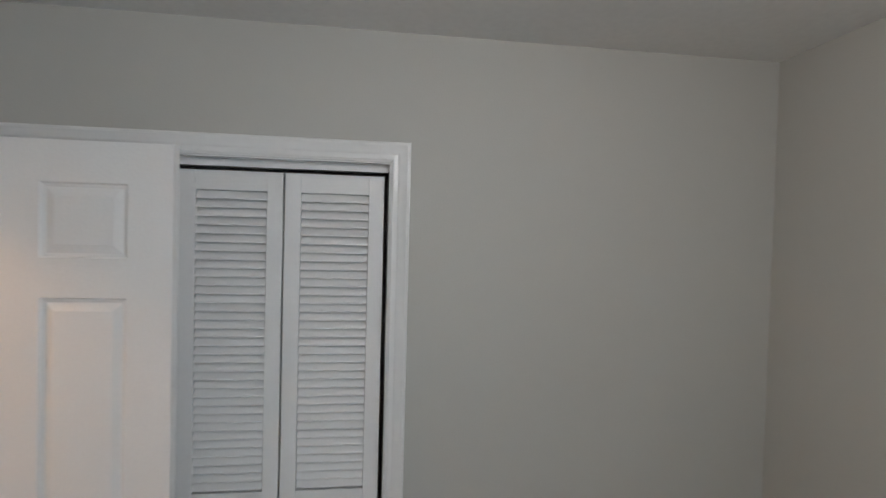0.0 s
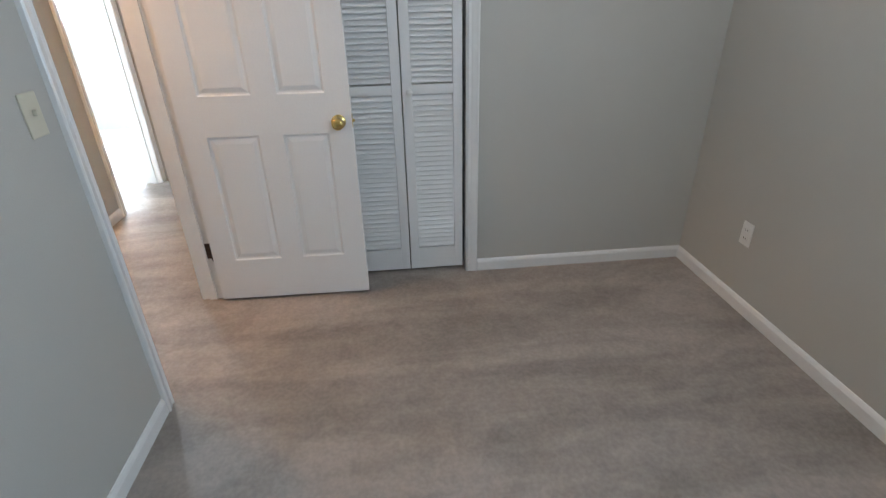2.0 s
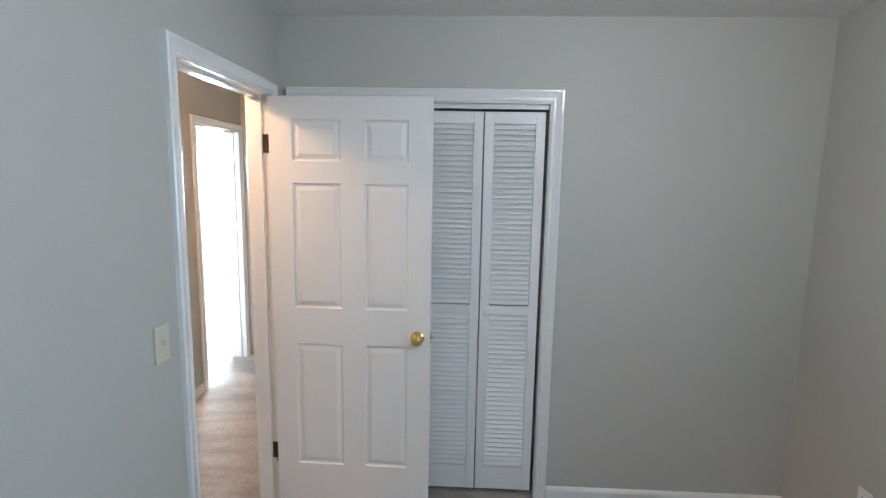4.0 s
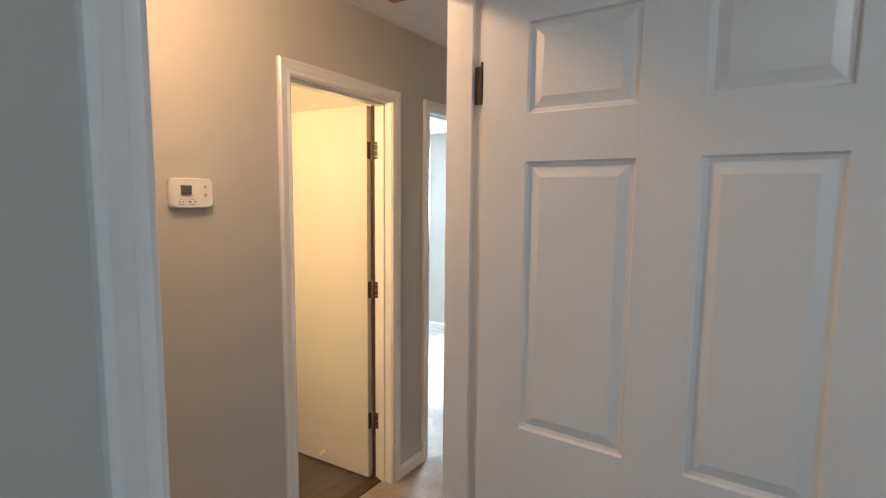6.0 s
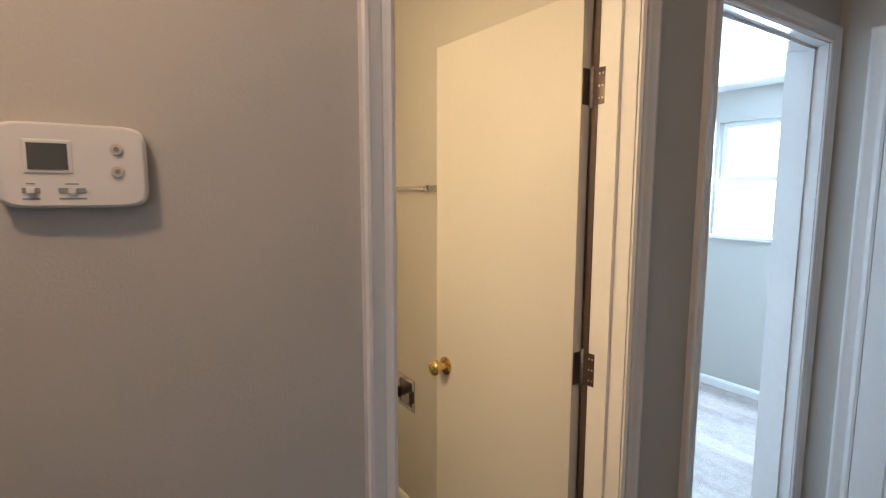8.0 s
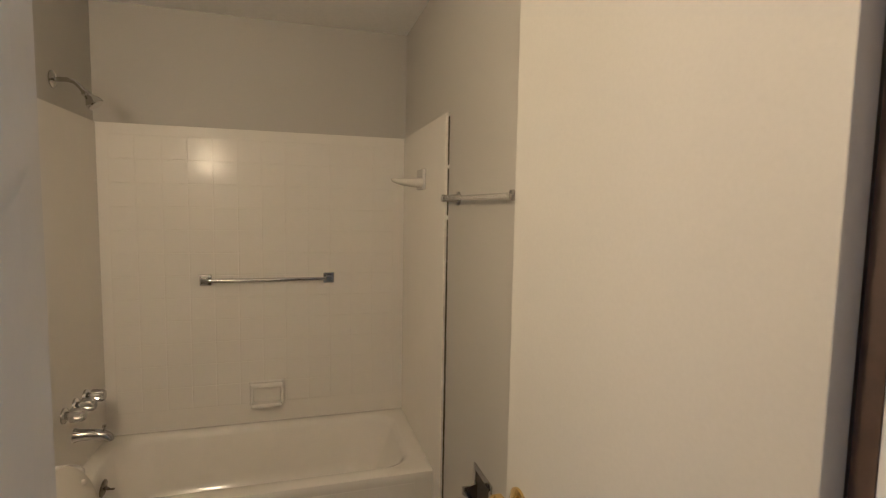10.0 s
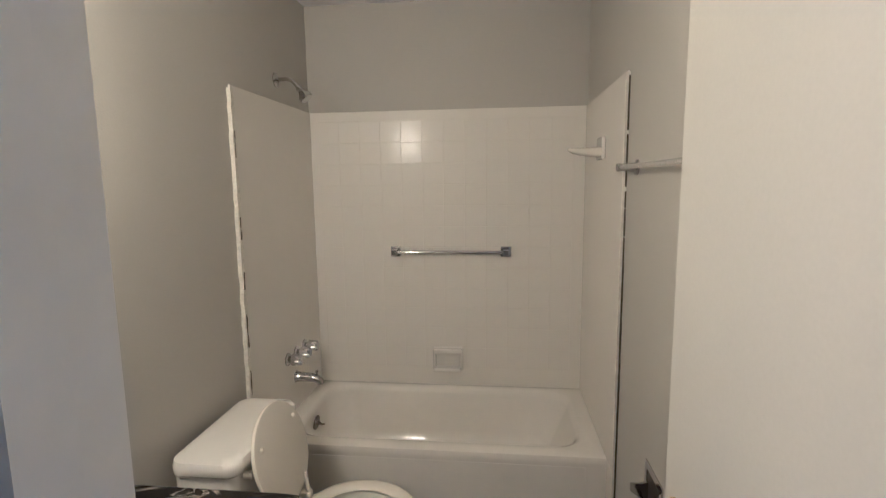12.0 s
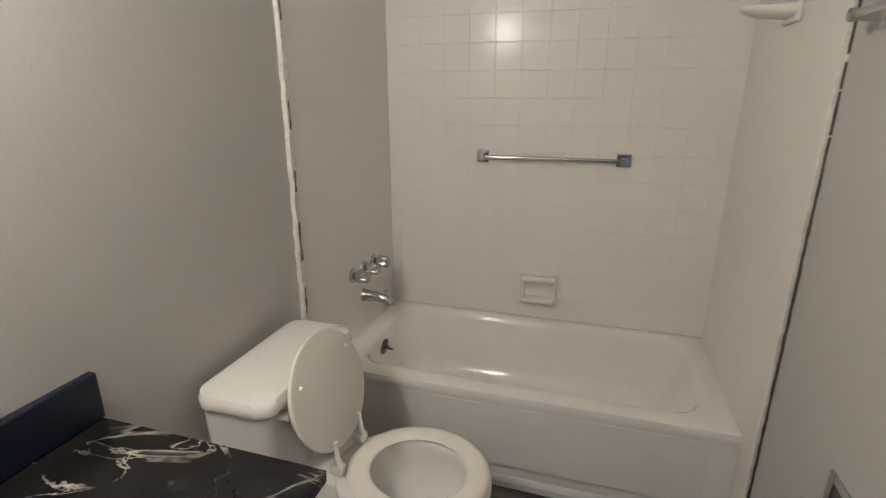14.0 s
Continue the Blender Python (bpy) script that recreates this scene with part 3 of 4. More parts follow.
dome_lamp("ceiling_lamp", 1.62, -1.36, M_GLOBE, "round frosted ceiling lamp, switched on")
dome_lamp("ceiling_lamp", -0.54, -0.36, M_GLOBE_W, "warm round hall ceiling lamp, switched on")
vent = thing("ceiling_vent", pose(-0.79, 0.64, H), "tan ceiling vent grille in the hall", "vent")
part("vent_frame", slab(-0.12, 0.12, -0.14, 0.14, -0.008, 0.0, 0.002), M_VENT, vent)
for k in range(9):
    part("slat", slab(-0.10, 0.10, -0.118 + k * 0.0275, -0.103 + k * 0.0275, -0.014, -0.007), M_VENT, vent)

# ---------- windows ----------
def window(name, x, y, turn, hw, z0, h, label):
    """A sash window of half width hw at a wall face; outdoors lies along its own +y."""
    out = 1
    o = thing(name, pose(x, y, z0, 0, 0, turn), label, "window", kind="structure")
    for a0, a1, c0, c1 in ((-hw, -hw + 0.04, 0, h), (hw - 0.04, hw, 0, h), (-hw + 0.04, hw - 0.04, 0, 0.04), (-hw + 0.04, hw - 0.04, h - 0.04, h), (-hw + 0.04, hw - 0.04, h / 2 - 0.02, h / 2 + 0.02)):
        part("window_frame", slab(a0, a1, min(out * 0.05, out * 0.09), max(out * 0.05, out * 0.09), c0, c1, 0.002), M_TRIM, o)
    part("window_sill", slab(-hw - 0.03, hw + 0.03, min(-out * 0.03, out * 0.05), max(-out * 0.03, out * 0.05), -0.025, 0.002, 0.003), M_TRIM, o)


window("window_1", BW, (WY0 + WY1) / 2, -90, (WY1 - WY0) / 2, 0.9, 1.2, "white sash window letting in daylight")
window("window_2", -2.005, R2_N, 0, 0.425, 1.21, 0.86, "white sash window, bright with daylight")
solid("backdrop_east", slab(BW + 0.99, BW + 1.01, -5.1, -0.1, -0.5, 4), M_OUT_EAST, "bright hazy daylight outside", "backdrop")
solid("backdrop_north", slab(-4.5, 0.5, R2_N + 0.99, R2_N + 1.01, -0.5, 4), M_OUT, "bright hazy daylight outside", "backdrop")

# ---------- bathroom floor ----------
solid("floor_bathroom", slab(BX0, BX1 + 0.03, BY0, BY1, -0.1, -0.004), M_GAP, "subfloor under the vinyl planks", "floor")
FLOOR_B = bpy.data.objects["floor_bathroom"]
PL, PW = 1.22, 0.152
plank_bm = bmesh.new()
box(plank_bm, 0.0006, PW - 0.0006, 0.0006, PL - 0.0006, -0.005, 0.0, 0.0008)
PLANK = finish("plank", plank_bm, M_VINYL)

# ---------- tub ----------
TX1 = -2.888
tub = thing("bathtub", pose(BX0 + 0.001, BY0 + 0.001, 0), "white enamelled alcove bathtub with a panelled apron", "bathtub")
TL, TD, TH = BY1 - BY0 - 0.002, TX1 - BX0, 0.385


def rrect(x0, x1, y0, y1, z, r, n=10):
    out = []
    for cx, cy, a0 in ((x1 - r, y1 - r, 0), (x0 + r, y1 - r, 90), (x0 + r, y0 + r, 180), (x1 - r, y0 + r, 270)):
        for k in range(n + 1):
            a = radians(a0 + 90 * k / n)
            out.append((cx + r * math.cos(a), cy + r * math.sin(a), z))
    return out


bm = bmesh.new()
loft(bm, [
    rrect(0, TD - 0.020, 0, TL, 0.02, 0.004), rrect(0, TD - 0.020, 0, TL, 0.086, 0.004), rrect(0, TD - 0.005, 0, TL, 0.092, 0.004), rrect(0, TD - 0.004, 0, TL, TH - 0.06, 0.004), rrect(0, TD - 0.001, 0, TL, TH - 0.032, 0.004),
    rrect(0, TD, 0, TL, TH - 0.018, 0.006), rrect(0.002, TD - 0.006, 0.002, TL - 0.002, TH - 0.003, 0.008), rrect(0.006, TD - 0.016, 0.006, TL - 0.006, TH, 0.012),
    rrect(0.05, TD - 0.075, 0.07, TL - 0.07, TH, 0.12), rrect(0.062, TD - 0.088, 0.085, TL - 0.085, TH - 0.008, 0.13), rrect(0.07, TD - 0.096, 0.095, TL - 0.10, TH - 0.03, 0.135),
    rrect(0.10, TD - 0.12, 0.12, TL - 0.19, 0.16, 0.14), rrect(0.13, TD - 0.15, 0.15, TL - 0.25, 0.085, 0.13), rrect(0.19, TD - 0.21, 0.22, TL - 0.33, 0.065, 0.10)])
part("basin", bm, M_TUB, tub, smooth=50)
part("apron_panel", slab(TD - 0.012, TD - 0.0015, 0.003, TL - 0.09, 0.088, TH - 0.045, 0.002), M_TUB, tub)
bm = bmesh.new()
lathe(bm, (0.380, 0.106, 0.318), (0, 1, -0.15), [(0, 0.036), (0.006, 0.036), (0.010, 0.030), (0.011, 0.012), (0.02, 0.006), (0.026, 0.006)], 26)
ovf = part("overflow_plate", bm, M_DARK_CHROME, tub, "round chrome overflow plate, coloured dark for what it mirrors", smooth=35)
bm = slab(0.376, 0.384, 0.124, 0.152, 0.307, 0.313, 0.001)
part("trip_lever", bm, M_DARK_CHROME, ovf)
skirting("trim_tub_base", "y", TX1 - 0.004, 1, BY0 + 0.002, BY1 - 0.014, 0.045)

# ---------- tub surround ----------
SZ0, SZ1, SX1 = TH - 0.003, 1.893, -2.772
sur = thing("tub_surround", pose(BX0, BY0, 0), "glossy white tile-pattern tub surround with cracked caulk", "tub surround")
part("back_panel", slab(0.001, 0.010, 0.001, BY1 - BY0 - 0.001, SZ0, SZ1, 0.002), M_TILE, sur)
for y0, y1 in ((0.001, 0.010), (BY1 - BY0 - 0.010, BY1 - BY0 - 0.001)):
    part("side_panel", slab(0.010, SX1 - BX0, y0, y1, SZ0, SZ1, 0.002), M_TILE, sur)
    part("side_panel_foot", slab(TX1 - BX0 + 0.002, SX1 - BX0, y0, y1, 0.07, SZ0, 0.001), M_TILE, sur)


def ragged(y, z0, z1, w, amp, depth, seed):
    """A thin uneven bead of filler that runs up the edge of a panel."""
    rnd = random.Random(seed)
    bm = bmesh.new()
    rings, z = [], z0
    while z < z1:
        a, b = w * (1 + rnd.uniform(-amp, amp)), rnd.uniform(-0.002, 0.002)
        rings.append([(SX1 - BX0 + b - a / 2, y, z), (SX1 - BX0 + b + a / 2, y, z), (SX1 - BX0 + b + a / 2, y + depth, z), (SX1 - BX0 + b - a / 2, y + depth, z)])
        z += rnd.uniform(0.012, 0.035)
    loft(bm, rings)
    return bm


WY = BY1 - BY0
part("caulk_bead", ragged(0.0, 0.40, SZ1 + 0.01, 0.024, 0.25, 0.016, 3), M_CAULK, sur, "ragged white caulk")
for k, (z0, z1) in enumerate(((0.42, 0.60), (0.66, 0.78), (0.86, 1.02), (1.10, 1.18), (1.30, 1.42), (1.62, 1.74))):
    part("crack", ragged(0.012, z0, z1, 0.006, 0.6, 0.0052, 20 + k), M_GAP, sur, "dark crack in the caulk")
part("caulk_bead", ragged(WY - 0.014, 0.30, SZ1 + 0.004, 0.011, 0.3, 0.014, 5), M_CAULK, sur, "ragged white caulk")
for k, (z0, z1, w) in enumerate(((0.10, 1.88, 0.0028), (0.10, 0.54, 0.005), (0.50, 0.70, 0.009), (0.66, 1.02, 0.011), (1.02, 1.24, 0.007))):
    bm = ragged(WY - 0.006, z0, z1, w, 0.5, 0.006, 40 + k)
    bmesh.ops.translate(bm, verts=bm.verts, vec=(0.007, 0, 0))
    part("crack", bm, M_GAP, sur, "dark open joint beside the panel")

# bar, soap dish, shelf
BAR = thing("grab_bar", pose(BX0 + 0.010, 0, 1.142), "chrome towel bar with square end posts on the tub wall", "towel bar")
for y in (0.028, 0.628):
    p = part("end_post", slab(0, 0.008, y - 0.028, y + 0.028, -0.028, 0.028, 0.004), M_CHROME, BAR)
    part("post_block", slab(0.006, 0.056, y - 0.017, y + 0.017, -0.017, 0.017, 0.004), M_CHROME, p)
bm = bmesh.new()
tube(bm, [(0.037, 0.044, 0), (0.037, 0.612, 0)], [0.0095, 0.0095], 18)
part("bar", bm, M_CHROME, BAR, smooth=60)

dish = thing("soap_dish", pose(BX0 + 0.010, 0.311, 0.475), "white ceramic soap dish on the tub wall", "soap dish")
part("back_plate", slab(0.0, 0.010, -0.085, 0.085, 0.0, 0.132, 0.004), M_CHINA, dish)
part("top_ledge", slab(0.008, 0.045, -0.080, 0.080, 0.100, 0.128, 0.008), M_CHINA, dish)
for a in (-0.080, 0.066):
    part("side_wall", slab(0.008, 0.038, a, a + 0.014, 0.008, 0.112, 0.006), M_CHINA, dish)
part("tray", slab(0.008, 0.068, -0.075, 0.075, 0.004, 0.026, 0.008), M_CHINA, dish)

shelf = thing("ceramic_shelf", pose(-3.15, BY1 - 0.010, 1.648), "small white ceramic shelf standing out of the tub wall", "shelf")
part("mount", slab(-0.06, 0.06, -0.016, 0, -0.045, 0.05, 0.006), M_CHINA, shelf)
bm = bmesh.new()
loft(bm, [[(x, y, h + z) for x, z, _ in oval(0, 0, 0, w, t, 24, 3)] for y, w, t, h in (
    (-0.012, 0.060, 0.022, -0.012), (-0.05, 0.066, 0.019, -0.012), (-0.09, 0.062, 0.016, -0.010), (-0.12, 0.048, 0.012, -0.006), (-0.140, 0.028, 0.008, -0.002), (-0.147, 0.010, 0.004, 0.0))])
part("tray", bm, M_SEAT, shelf, smooth=70)

# shower head, valves and spout on the south wall
shower = thing("shower_head", pose(-3.20, BY0, 1.992), "chrome shower head on a bent arm", "shower head")
bm = bmesh.new()
lathe(bm, (0, 0, 0), (0, 1, 0), [(0, 0.033), (0.004, 0.033), (0.010, 0.020), (0.012, 0.010)], 26)
part("flange", bm, M_CHROME, shower, smooth=35)
bm = bmesh.new()
tube(bm, [(0, 0.005, 0), (0, 0.05, 0.002), (0, 0.075, -0.004), (0, 0.092, -0.02), (0, 0.108, -0.042)], [0.009] * 5, 14)
part("arm", bm, M_CHROME, shower, smooth=60)
bm = bmesh.new()
lathe(bm, (0, 0.105, -0.038), (0.0, 0.62, -0.78), [(0, 0.012), (0.012, 0.016), (0.020, 0.013), (0.030, 0.018), (0.048, 0.030), (0.062, 0.032), (0.066, 0.028), (0.066, 0.008)], 26)
part("head", bm, M_CHROME, shower, smooth=35)

for k, x in enumerate((-3.14, -3.245, -3.35)):
    v = thing("tub_valve", pose(x, BY0 + 0.010, 0.674), "chrome ribbed tub valve handle", "tap", "tub valves")
    bm = bmesh.new()
    lathe(bm, (0, 0, 0), (0, 1, 0), [(0, 0.032), (0.006, 0.031), (0.018, 0.016), (0.03, 0.014)], 26)
    part("flange", bm, M_CHROME, v, smooth=35)
    bm = bmesh.new()
    n = 32
    loft(bm, [[((r - (0.003 if i % 4 == 0 else 0)) * math.cos(2 * math.pi * i / n), y, (r - (0.003 if i % 4 == 0 else 0)) * math.sin(2 * math.pi * i / n)) for i in range(n)]
              for y, r in ((0.020, 0.018), (0.026, 0.029), (0.066, 0.027), (0.076, 0.020))])
    part("handle", bm, M_CHROME, v, smooth=30)
spout = thing("tub_spout", pose(-3.23, BY0 + 0.010, 0.540), "chrome tub spout above the basin", "spout")
bm = bmesh.new()
tube(bm, [(0, 0, 0.012), (0, 0.012, 0.012), (0, 0.07, 0.010), (0, 0.105, 0.004), (0, 0.125, -0.010), (0, 0.128, -0.022)], [0.030, 0.025, 0.022, 0.021, 0.019, 0.017], 18)
part("body", bm, M_CHROME, spout, smooth=50)
bm = bmesh.new()
lathe(bm, (0, 0.108, 0.024), (0, 0, 1), [(0, 0.004), (0.012, 0.004), (0.014, 0.008), (0.022, 0.007)], 12)
part("diverter", bm, M_CHROME, spout, smooth=35)

# ---------- north wall fittings ----------
tb = thing("towel_bar", pose(-2.634, BY1, 1.558), "clear towel bar on chrome posts on the bathroom wall", "towel bar")
for x in (0.0, 0.61):
    bm = bmesh.new()
    lathe(bm, (x, 0, 0), (0, -1, 0), [(0, 0.026), (0.005, 0.026), (0.009, 0.016), (0.05, 0.012), (0.058, 0.014), (0.066, 0.013), (0.069, 0.006)], 22)
    part("end_post", bm, M_CHROME, tb, smooth=35)
bm = bmesh.new()
tube(bm, [(-0.02, -0.056, 0), (0.63, -0.056, 0)], [0.0075, 0.0075], 16)
part("bar", bm, M_ACRYLIC, tb, "clear acrylic bar", smooth=60)

tp = thing("toilet_paper_holder", pose(-2.32, BY1, 0.597), "recessed chrome toilet paper holder, empty", "paper holder")
bm = bmesh.new()
for a0, a1, c0, c1 in ((-0.078, -0.058, -0.078, 0.078), (0.058, 0.078, -0.078, 0.078), (-0.058, 0.058, 0.058, 0.078), (-0.058, 0.058, -0.078, -0.058)):
    box(bm, a0, a1, -0.006, -0.0005, c0, c1, 0.001)
part("frame", bm, M_CHROME, tp)
# No real hollow: the shade of the recess is this plate's dark colour.
part("recess", slab(-0.058, 0.058, -0.003, -0.0006, -0.058, 0.058), mat("recess_shade_metal", (0.16, 0.14, 0.12), 0.35, 0.9, vary=0.2), tp, "flat back plate coloured dark as a shaded recess")
for a in (-0.05, 0.05):
    bm = bmesh.new()
    loft(bm, [[(a - 0.004, y, z), (a + 0.004, y, z), (a + 0.004, y, z2), (a - 0.004, y, z2)] for y, z, z2 in ((-0.002, -0.045, 0.02), (-0.03, -0.03, 0.012), (-0.055, -0.012, 0.012))])
    part("ear", bm, M_CHROME, tp)

# ---------- toilet ----------
toilet = thing("toilet", pose(-2.430, 0.080, 0), "white china toilet with the seat down and lid up", "toilet")
bm = bmesh.new()
loft(bm, [oval(0, -0.03, 0.0, 0.125, 0.235, p=2.6), oval(0, -0.03, 0.02, 0.122, 0.23, p=2.6), oval(0, -0.04, 0.06, 0.108, 0.205, p=2.4), oval(0, -0.055, 0.14, 0.095, 0.17, p=2.3),
          oval(0, -0.045, 0.20, 0.105, 0.165), oval(0, -0.01, 0.26, 0.145, 0.195), oval(0, 0.015, 0.32, 0.172, 0.218), oval(0, 0.022, 0.375, 0.182, 0.225), oval(0, 0.022, 0.395, 0.180, 0.223), oval(0, 0.022, 0.40, 0.172, 0.215),
          oval(0, 0.03, 0.40, 0.128, 0.16), oval(0, 0.03, 0.385, 0.120, 0.152), oval(0, 0.03, 0.36, 0.128, 0.158), oval(0, 0.02, 0.28, 0.105, 0.13), oval(0, 0.0, 0.20, 0.06, 0.08), oval(0, 0.0, 0.19, 0.03, 0.04)], cap_first=True)
part("bowl", bm, M_CHINA, toilet, smooth=60)
part("bowl_shelf", slab(-0.105, 0.105, -0.46, -0.15, 0.27, 0.392, 0.02), M_CHINA, toilet, smooth=40)
bm = bmesh.new()
loft(bm, [rrect(-0.200, 0.200, -0.468, -0.285, 0.39, 0.035), rrect(-0.212, 0.212, -0.470, -0.275, 0.5, 0.035), rrect(-0.217, 0.217, -0.472, -0.268, 0.655, 0.035)])
tank = part("tank", bm, M_CHINA, toilet, smooth=40)
bm = bmesh.new()
loft(bm, [rrect(-0.225, 0.225, -0.473, -0.258, 0.656, 0.04), rrect(-0.232, 0.232, -0.473, -0.25, 0.664, 0.045), rrect(-0.232, 0.232, -0.473, -0.25, 0.686, 0.045), rrect(-0.225, 0.225, -0.472, -0.257, 0.699, 0.045), rrect(-0.19, 0.19, -0.46, -0.285, 0.704, 0.04)])
part("tank_lid", bm, M_CHINA, toilet, smooth=50)
bm = bmesh.new()
tube(bm, [(0.16, -0.268, 0.632), (0.16, -0.246, 0.632)], [0.012, 0.010], 14)
box(bm, 0.085, 0.168, -0.252, -0.240, 0.622, 0.642, 0.004)
part("flush_lever", bm, M_SEAT, tank, "white flush lever", smooth=40)
bm = bmesh.new()
rings = []
for k in range(13):
    a = 2 * math.pi * k / 12
    w, h = 0.030 * math.cos(a), 0.0105 * math.sin(a)
    rings.append(oval(0, 0.040, 0.413 + h, 0.150 + w, 0.168 + w * 1.05, 44))
loft(bm, rings, False, False)
bmesh.ops.remove_doubles(bm, verts=bm.verts, dist=0.0002)
part("seat", bm, M_SEAT, toilet, "off-white plastic seat ring", smooth=60)
bm = bmesh.new()
lid_rings = [oval(0, 0, d, 0.178 * k, 0.166 * k, 44) for d, k in ((0, 0.9), (0.004, 0.985), (0.010, 1.0), (0.016, 0.985), (0.019, 0.93))]
loft(bm, lid_rings)
bmesh.ops.transform(bm, matrix=pose(0, -0.210, 0.624, 106, 0, 0), verts=bm.verts)
part("lid", bm, M_SEAT, toilet, "off-white lid standing up", smooth=50)
for a, zz in ((0.120, 0.69), (-0.120, 0.69)):
    bm = bmesh.new()
    lathe(bm, (a, -0.210 - (zz - 0.624) * 0.287, zz), (0, 0.96, 0.28), [(-0.003, 0.009), (0.005, 0.008), (0.008, 0.005)], 14)
    part("lid_bumper", bm, M_SEAT, toilet, "small white rubber bumper", smooth=40)
for a in (-0.07, 0.07):
    bm = slab(a - 0.014, a + 0.014, -0.190, -0.150, 0.405, 0.434, 0.006)
    tube(bm, [(a, -0.160, 0.425), (a, -0.168, 0.455), (a, -0.172, 0.505)], [0.010, 0.008, 0.007], 10)
    part("seat_hinge", bm, M_SEAT, toilet, smooth=40)
for a in (-0.10, 0.10):
    bm = bmesh.new()
    lathe(bm, (a, -0.06, 0.045), (0, 0, 1), [(0, 0.015), (0.012, 0.014), (0.018, 0.006)], 14)
    part("bolt_cap", bm, M_CHINA, toilet, smooth=50)

# ---------- vanity ----------
VX0, VX1, VY1, VZ = -2.006, BX1 - 0.003, 0.102, 0.765
van = thing("vanity_cabinet", pose(VX0, BY0, 0), "white painted bathroom vanity cabinet", "cabinet")
L = VX1 - VX0
bm = bmesh.new()
for a0, a1, e0, e1 in ((0.022, 0.040, 0.002, 0.512), (L - 0.018, L, 0.002, 0.512), (0.040, L - 0.018, 0.494, 0.512), (0.040, L - 0.018, 0.002, 0.012)):
    box(bm, a0, a1, e0, e1, 0.09, VZ - 0.031)
box(bm, 0.040, L - 0.018, 0.012, 0.494, 0.09, 0.11)
part("body", bm, M_TRIM, van)
part("toe_kick", slab(0.022, L, 0.002, 0.45, 0.0, 0.09), M_TRIM, van)
DW = (L - 0.022 - 0.03) / 2
for x, ajar in ((0.03, 4.0), (0.03 + DW + 0.014, 0.0)):
    bm = bmesh.new()
    box(bm, 0, DW - 0.004, 0, 0.018, 0, 0.585, 0.004)
    cd = part("door", bm, M_TRIM, van, "white cabinet door standing a little ajar" if ajar else "")
    cd.matrix_local = pose(x, 0.513, 0.12, 0, 0, ajar)
    part("raised_panel", slab(0.05, DW - 0.054, 0.017, 0.023, 0.05, 0.535, 0.004), M_TRIM, cd)
top = thing("stone_countertop", pose(VX0, BY0, VZ), "glossy black veined cultured-marble countertop with backsplash", "countertop")
cx, cy, hx, hy = 0.405, 0.295, 0.225, 0.185
depth_y = VY1 - BY0


def edge_ring(inset, z):
    out = []
    corner = [math.atan2(s * (depth_y / 2), c * (L / 2)) for c, s in ((1, 1), (-1, 1), (-1, -1), (1, -1))]
    angs = sorted([2 * math.pi * k / 60 - math.pi for k in range(60)] + corner)
    for a in angs:
        c, s = math.cos(a), math.sin(a)
        r = min((L / 2 - inset) / max(abs(c), 1e-6), (depth_y / 2 - inset) / max(abs(s), 1e-6))
        out.append((L / 2 + r * c, depth_y / 2 + r * s, z))
    return out, angs


o1, angs = edge_ring(0.001, -0.03)
o2, _ = edge_ring(0.0, -0.006)
o3, _ = edge_ring(0.005, 0.0)
bm = bmesh.new()
loft(bm, [o1, o2, o3, [(cx + hx * math.cos(a), cy + hy * math.sin(a), 0.0) for a in angs]], False, False)
part("slab", bm, M_MARBLE, top, smooth=30)
bm = bmesh.new()
loft(bm, [[(cx + hx * k * math.cos(a), cy + hy * k * math.sin(a), z) for a in angs] for k, z in ((1.0, 0.0), (0.985, -0.006), (0.94, -0.03), (0.82, -0.085), (0.6, -0.12), (0.3, -0.132), (0.1, -0.134))], False, True)
part("basin", bm, M_BLACK, top, "black oval basin", smooth=60)
part("backsplash", slab(0.0, L, 0.001, 0.022, 0.0005, 0.105, 0.004), M_SPLASH, top, "plain black upstand, tinted blue for the daylight it reflects")
tap = thing("basin_tap", pose(-1.62, BY0 + 0.065, VZ), "chrome basin tap with its spout swung aside", "tap")
bm = bmesh.new()
loft(bm, [oval(0, 0, z, rx * k, ry * k, 32, 3) for z, k, rx, ry in ((0.0005, 1, 0.085, 0.028), (0.012, 1, 0.085, 0.028), (0.020, 0.9, 0.085, 0.028))])
part("base", bm, M_CHROME, tap, smooth=40)
bm = bmesh.new()
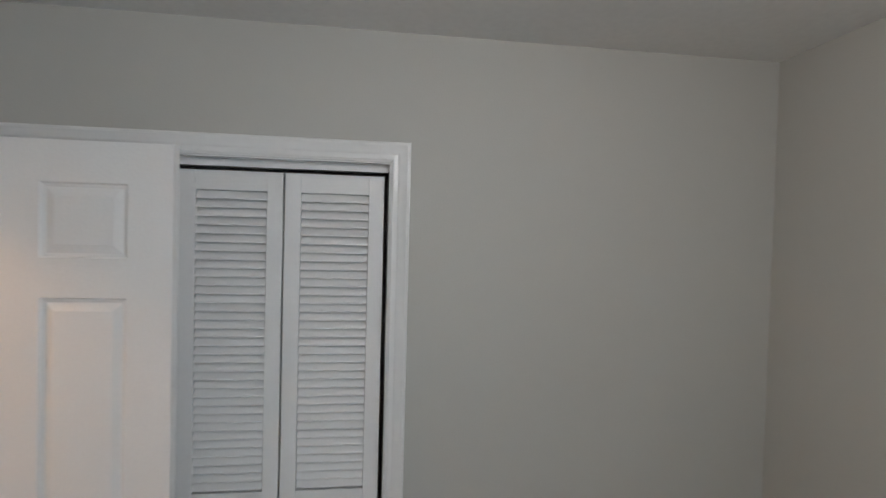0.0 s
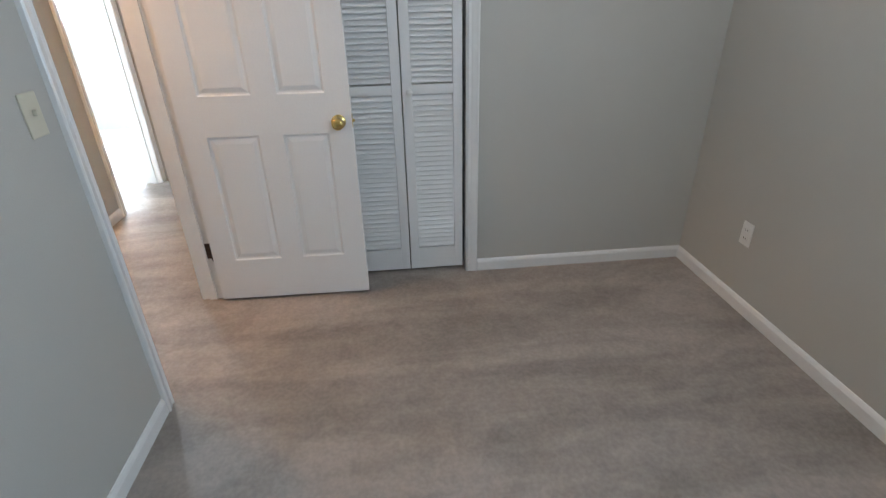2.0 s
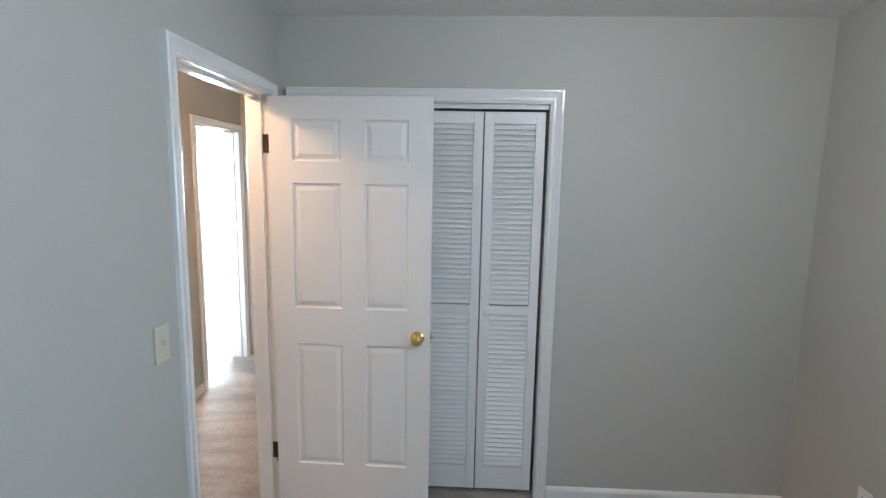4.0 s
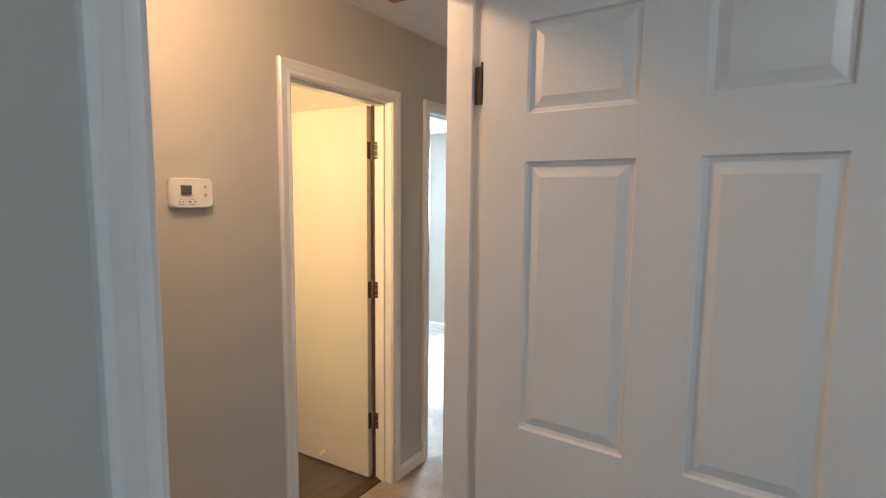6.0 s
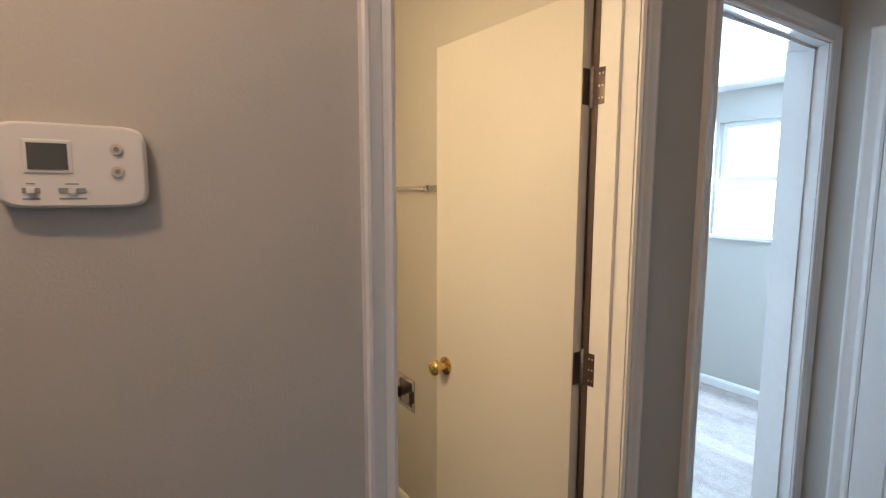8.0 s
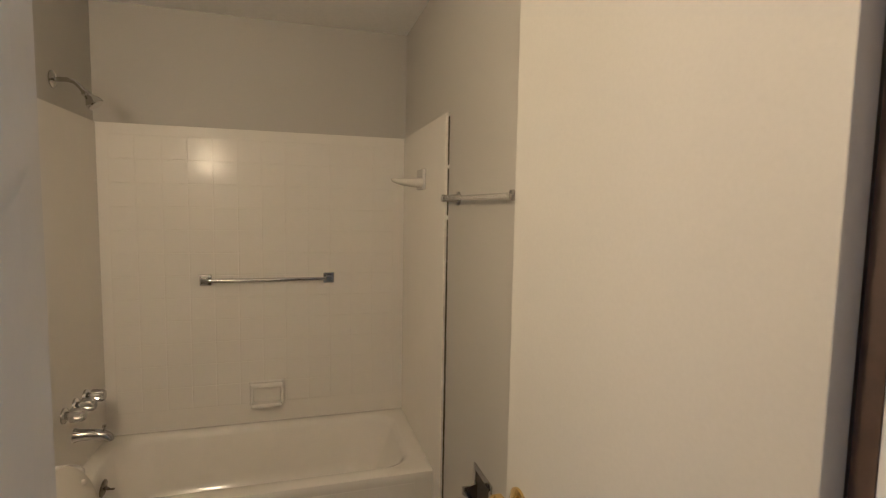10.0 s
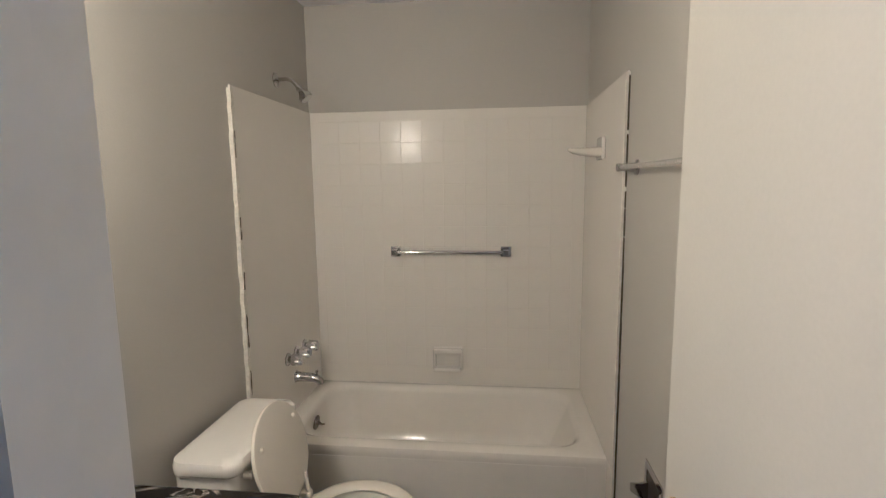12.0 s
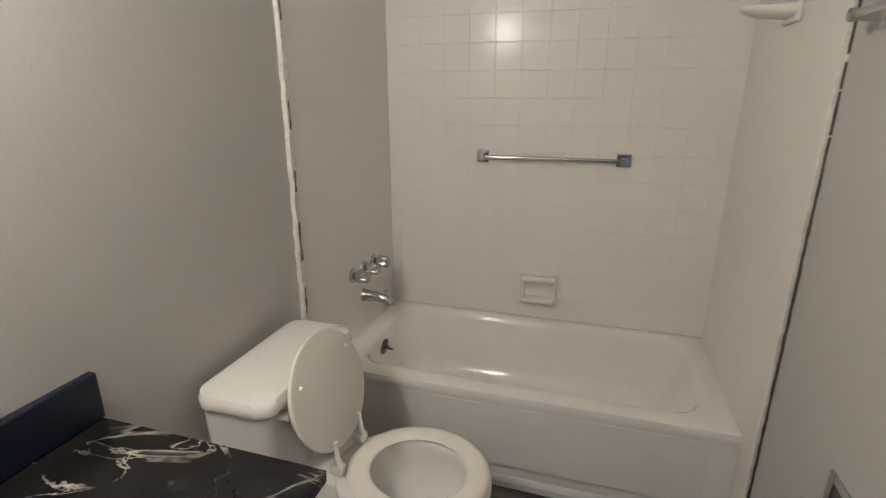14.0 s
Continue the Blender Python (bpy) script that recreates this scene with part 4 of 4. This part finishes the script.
tube(bm, [(0, 0, 0.018), (0, 0, 0.060), (-0.012, 0.03, 0.082), (-0.05, 0.13, 0.086), (-0.09, 0.235, 0.080), (-0.097, 0.253, 0.064)], [0.016, 0.014, 0.012, 0.011, 0.010, 0.009], 16)
part("spout", bm, M_CHROME, tap, smooth=50)
for a in (-0.06, 0.06):
    bm = bmesh.new()
    lathe(bm, (a, 0, 0.018), (0, 0, 1), [(0, 0.015), (0.018, 0.012), (0.024, 0.020), (0.044, 0.018), (0.050, 0.010)], 18)
    part("handle", bm, M_CHROME, tap, smooth=40)
light = thing("vanity_light", pose(-1.48, BY0, 1.89), "vanity light bar with three round warm bulbs, lit", "wall lamp")
part("back_plate", slab(-0.26, 0.26, 0, 0.03, -0.05, 0.05, 0.004), M_CHROME, light)
for a in (-0.17, 0, 0.17):
    bm = bmesh.new()
    bmesh.ops.create_uvsphere(bm, u_segments=20, v_segments=12, radius=0.038)
    bmesh.ops.translate(bm, verts=bm.verts, vec=(a, 0.072, 0))
    part("bulb", bm, M_GLOBE_W, light, "glowing round bulb", smooth=60).visible_shadow = False

# ---------- repeated pieces ----------
x, row = BX1 + 0.028 - PW, 0
while x > TX1 - 0.2:
    y = BY0 - (0.37 * row) % PL
    while y < BY1:
        if y < BY0 or y + PL > BY1:
            a, b = max(y, BY0), min(y + PL, BY1)
            bm = bmesh.new()
            box(bm, 0.0006, PW - 0.0006, 0.0006, b - a - 0.0006, -0.005, 0.0)
            part("plank", bm, M_VINYL, FLOOR_B).location = (x, a, 0)
        else:
            repeat("plank", PLANK, FLOOR_B, (x, y, 0))
        y += PL
    x -= PW
    row += 1

TS = 0.1128
tile_bm = bmesh.new()
loft(tile_bm, [[(d, a, c) for a, c in ((u, u), (TS - u, u), (TS - u, TS - u), (u, TS - u))] for u, d in ((0.0005, 0.0), (0.0020, 0.0009), (0.0034, 0.0012))], False, True)
TILE = finish("tile", tile_bm, M_TILE)
for i in range(12):
    for k in range(12):
        repeat("tile", TILE, sur, (0.0101, 0.0545 + i * TS, 0.489 + k * TS))
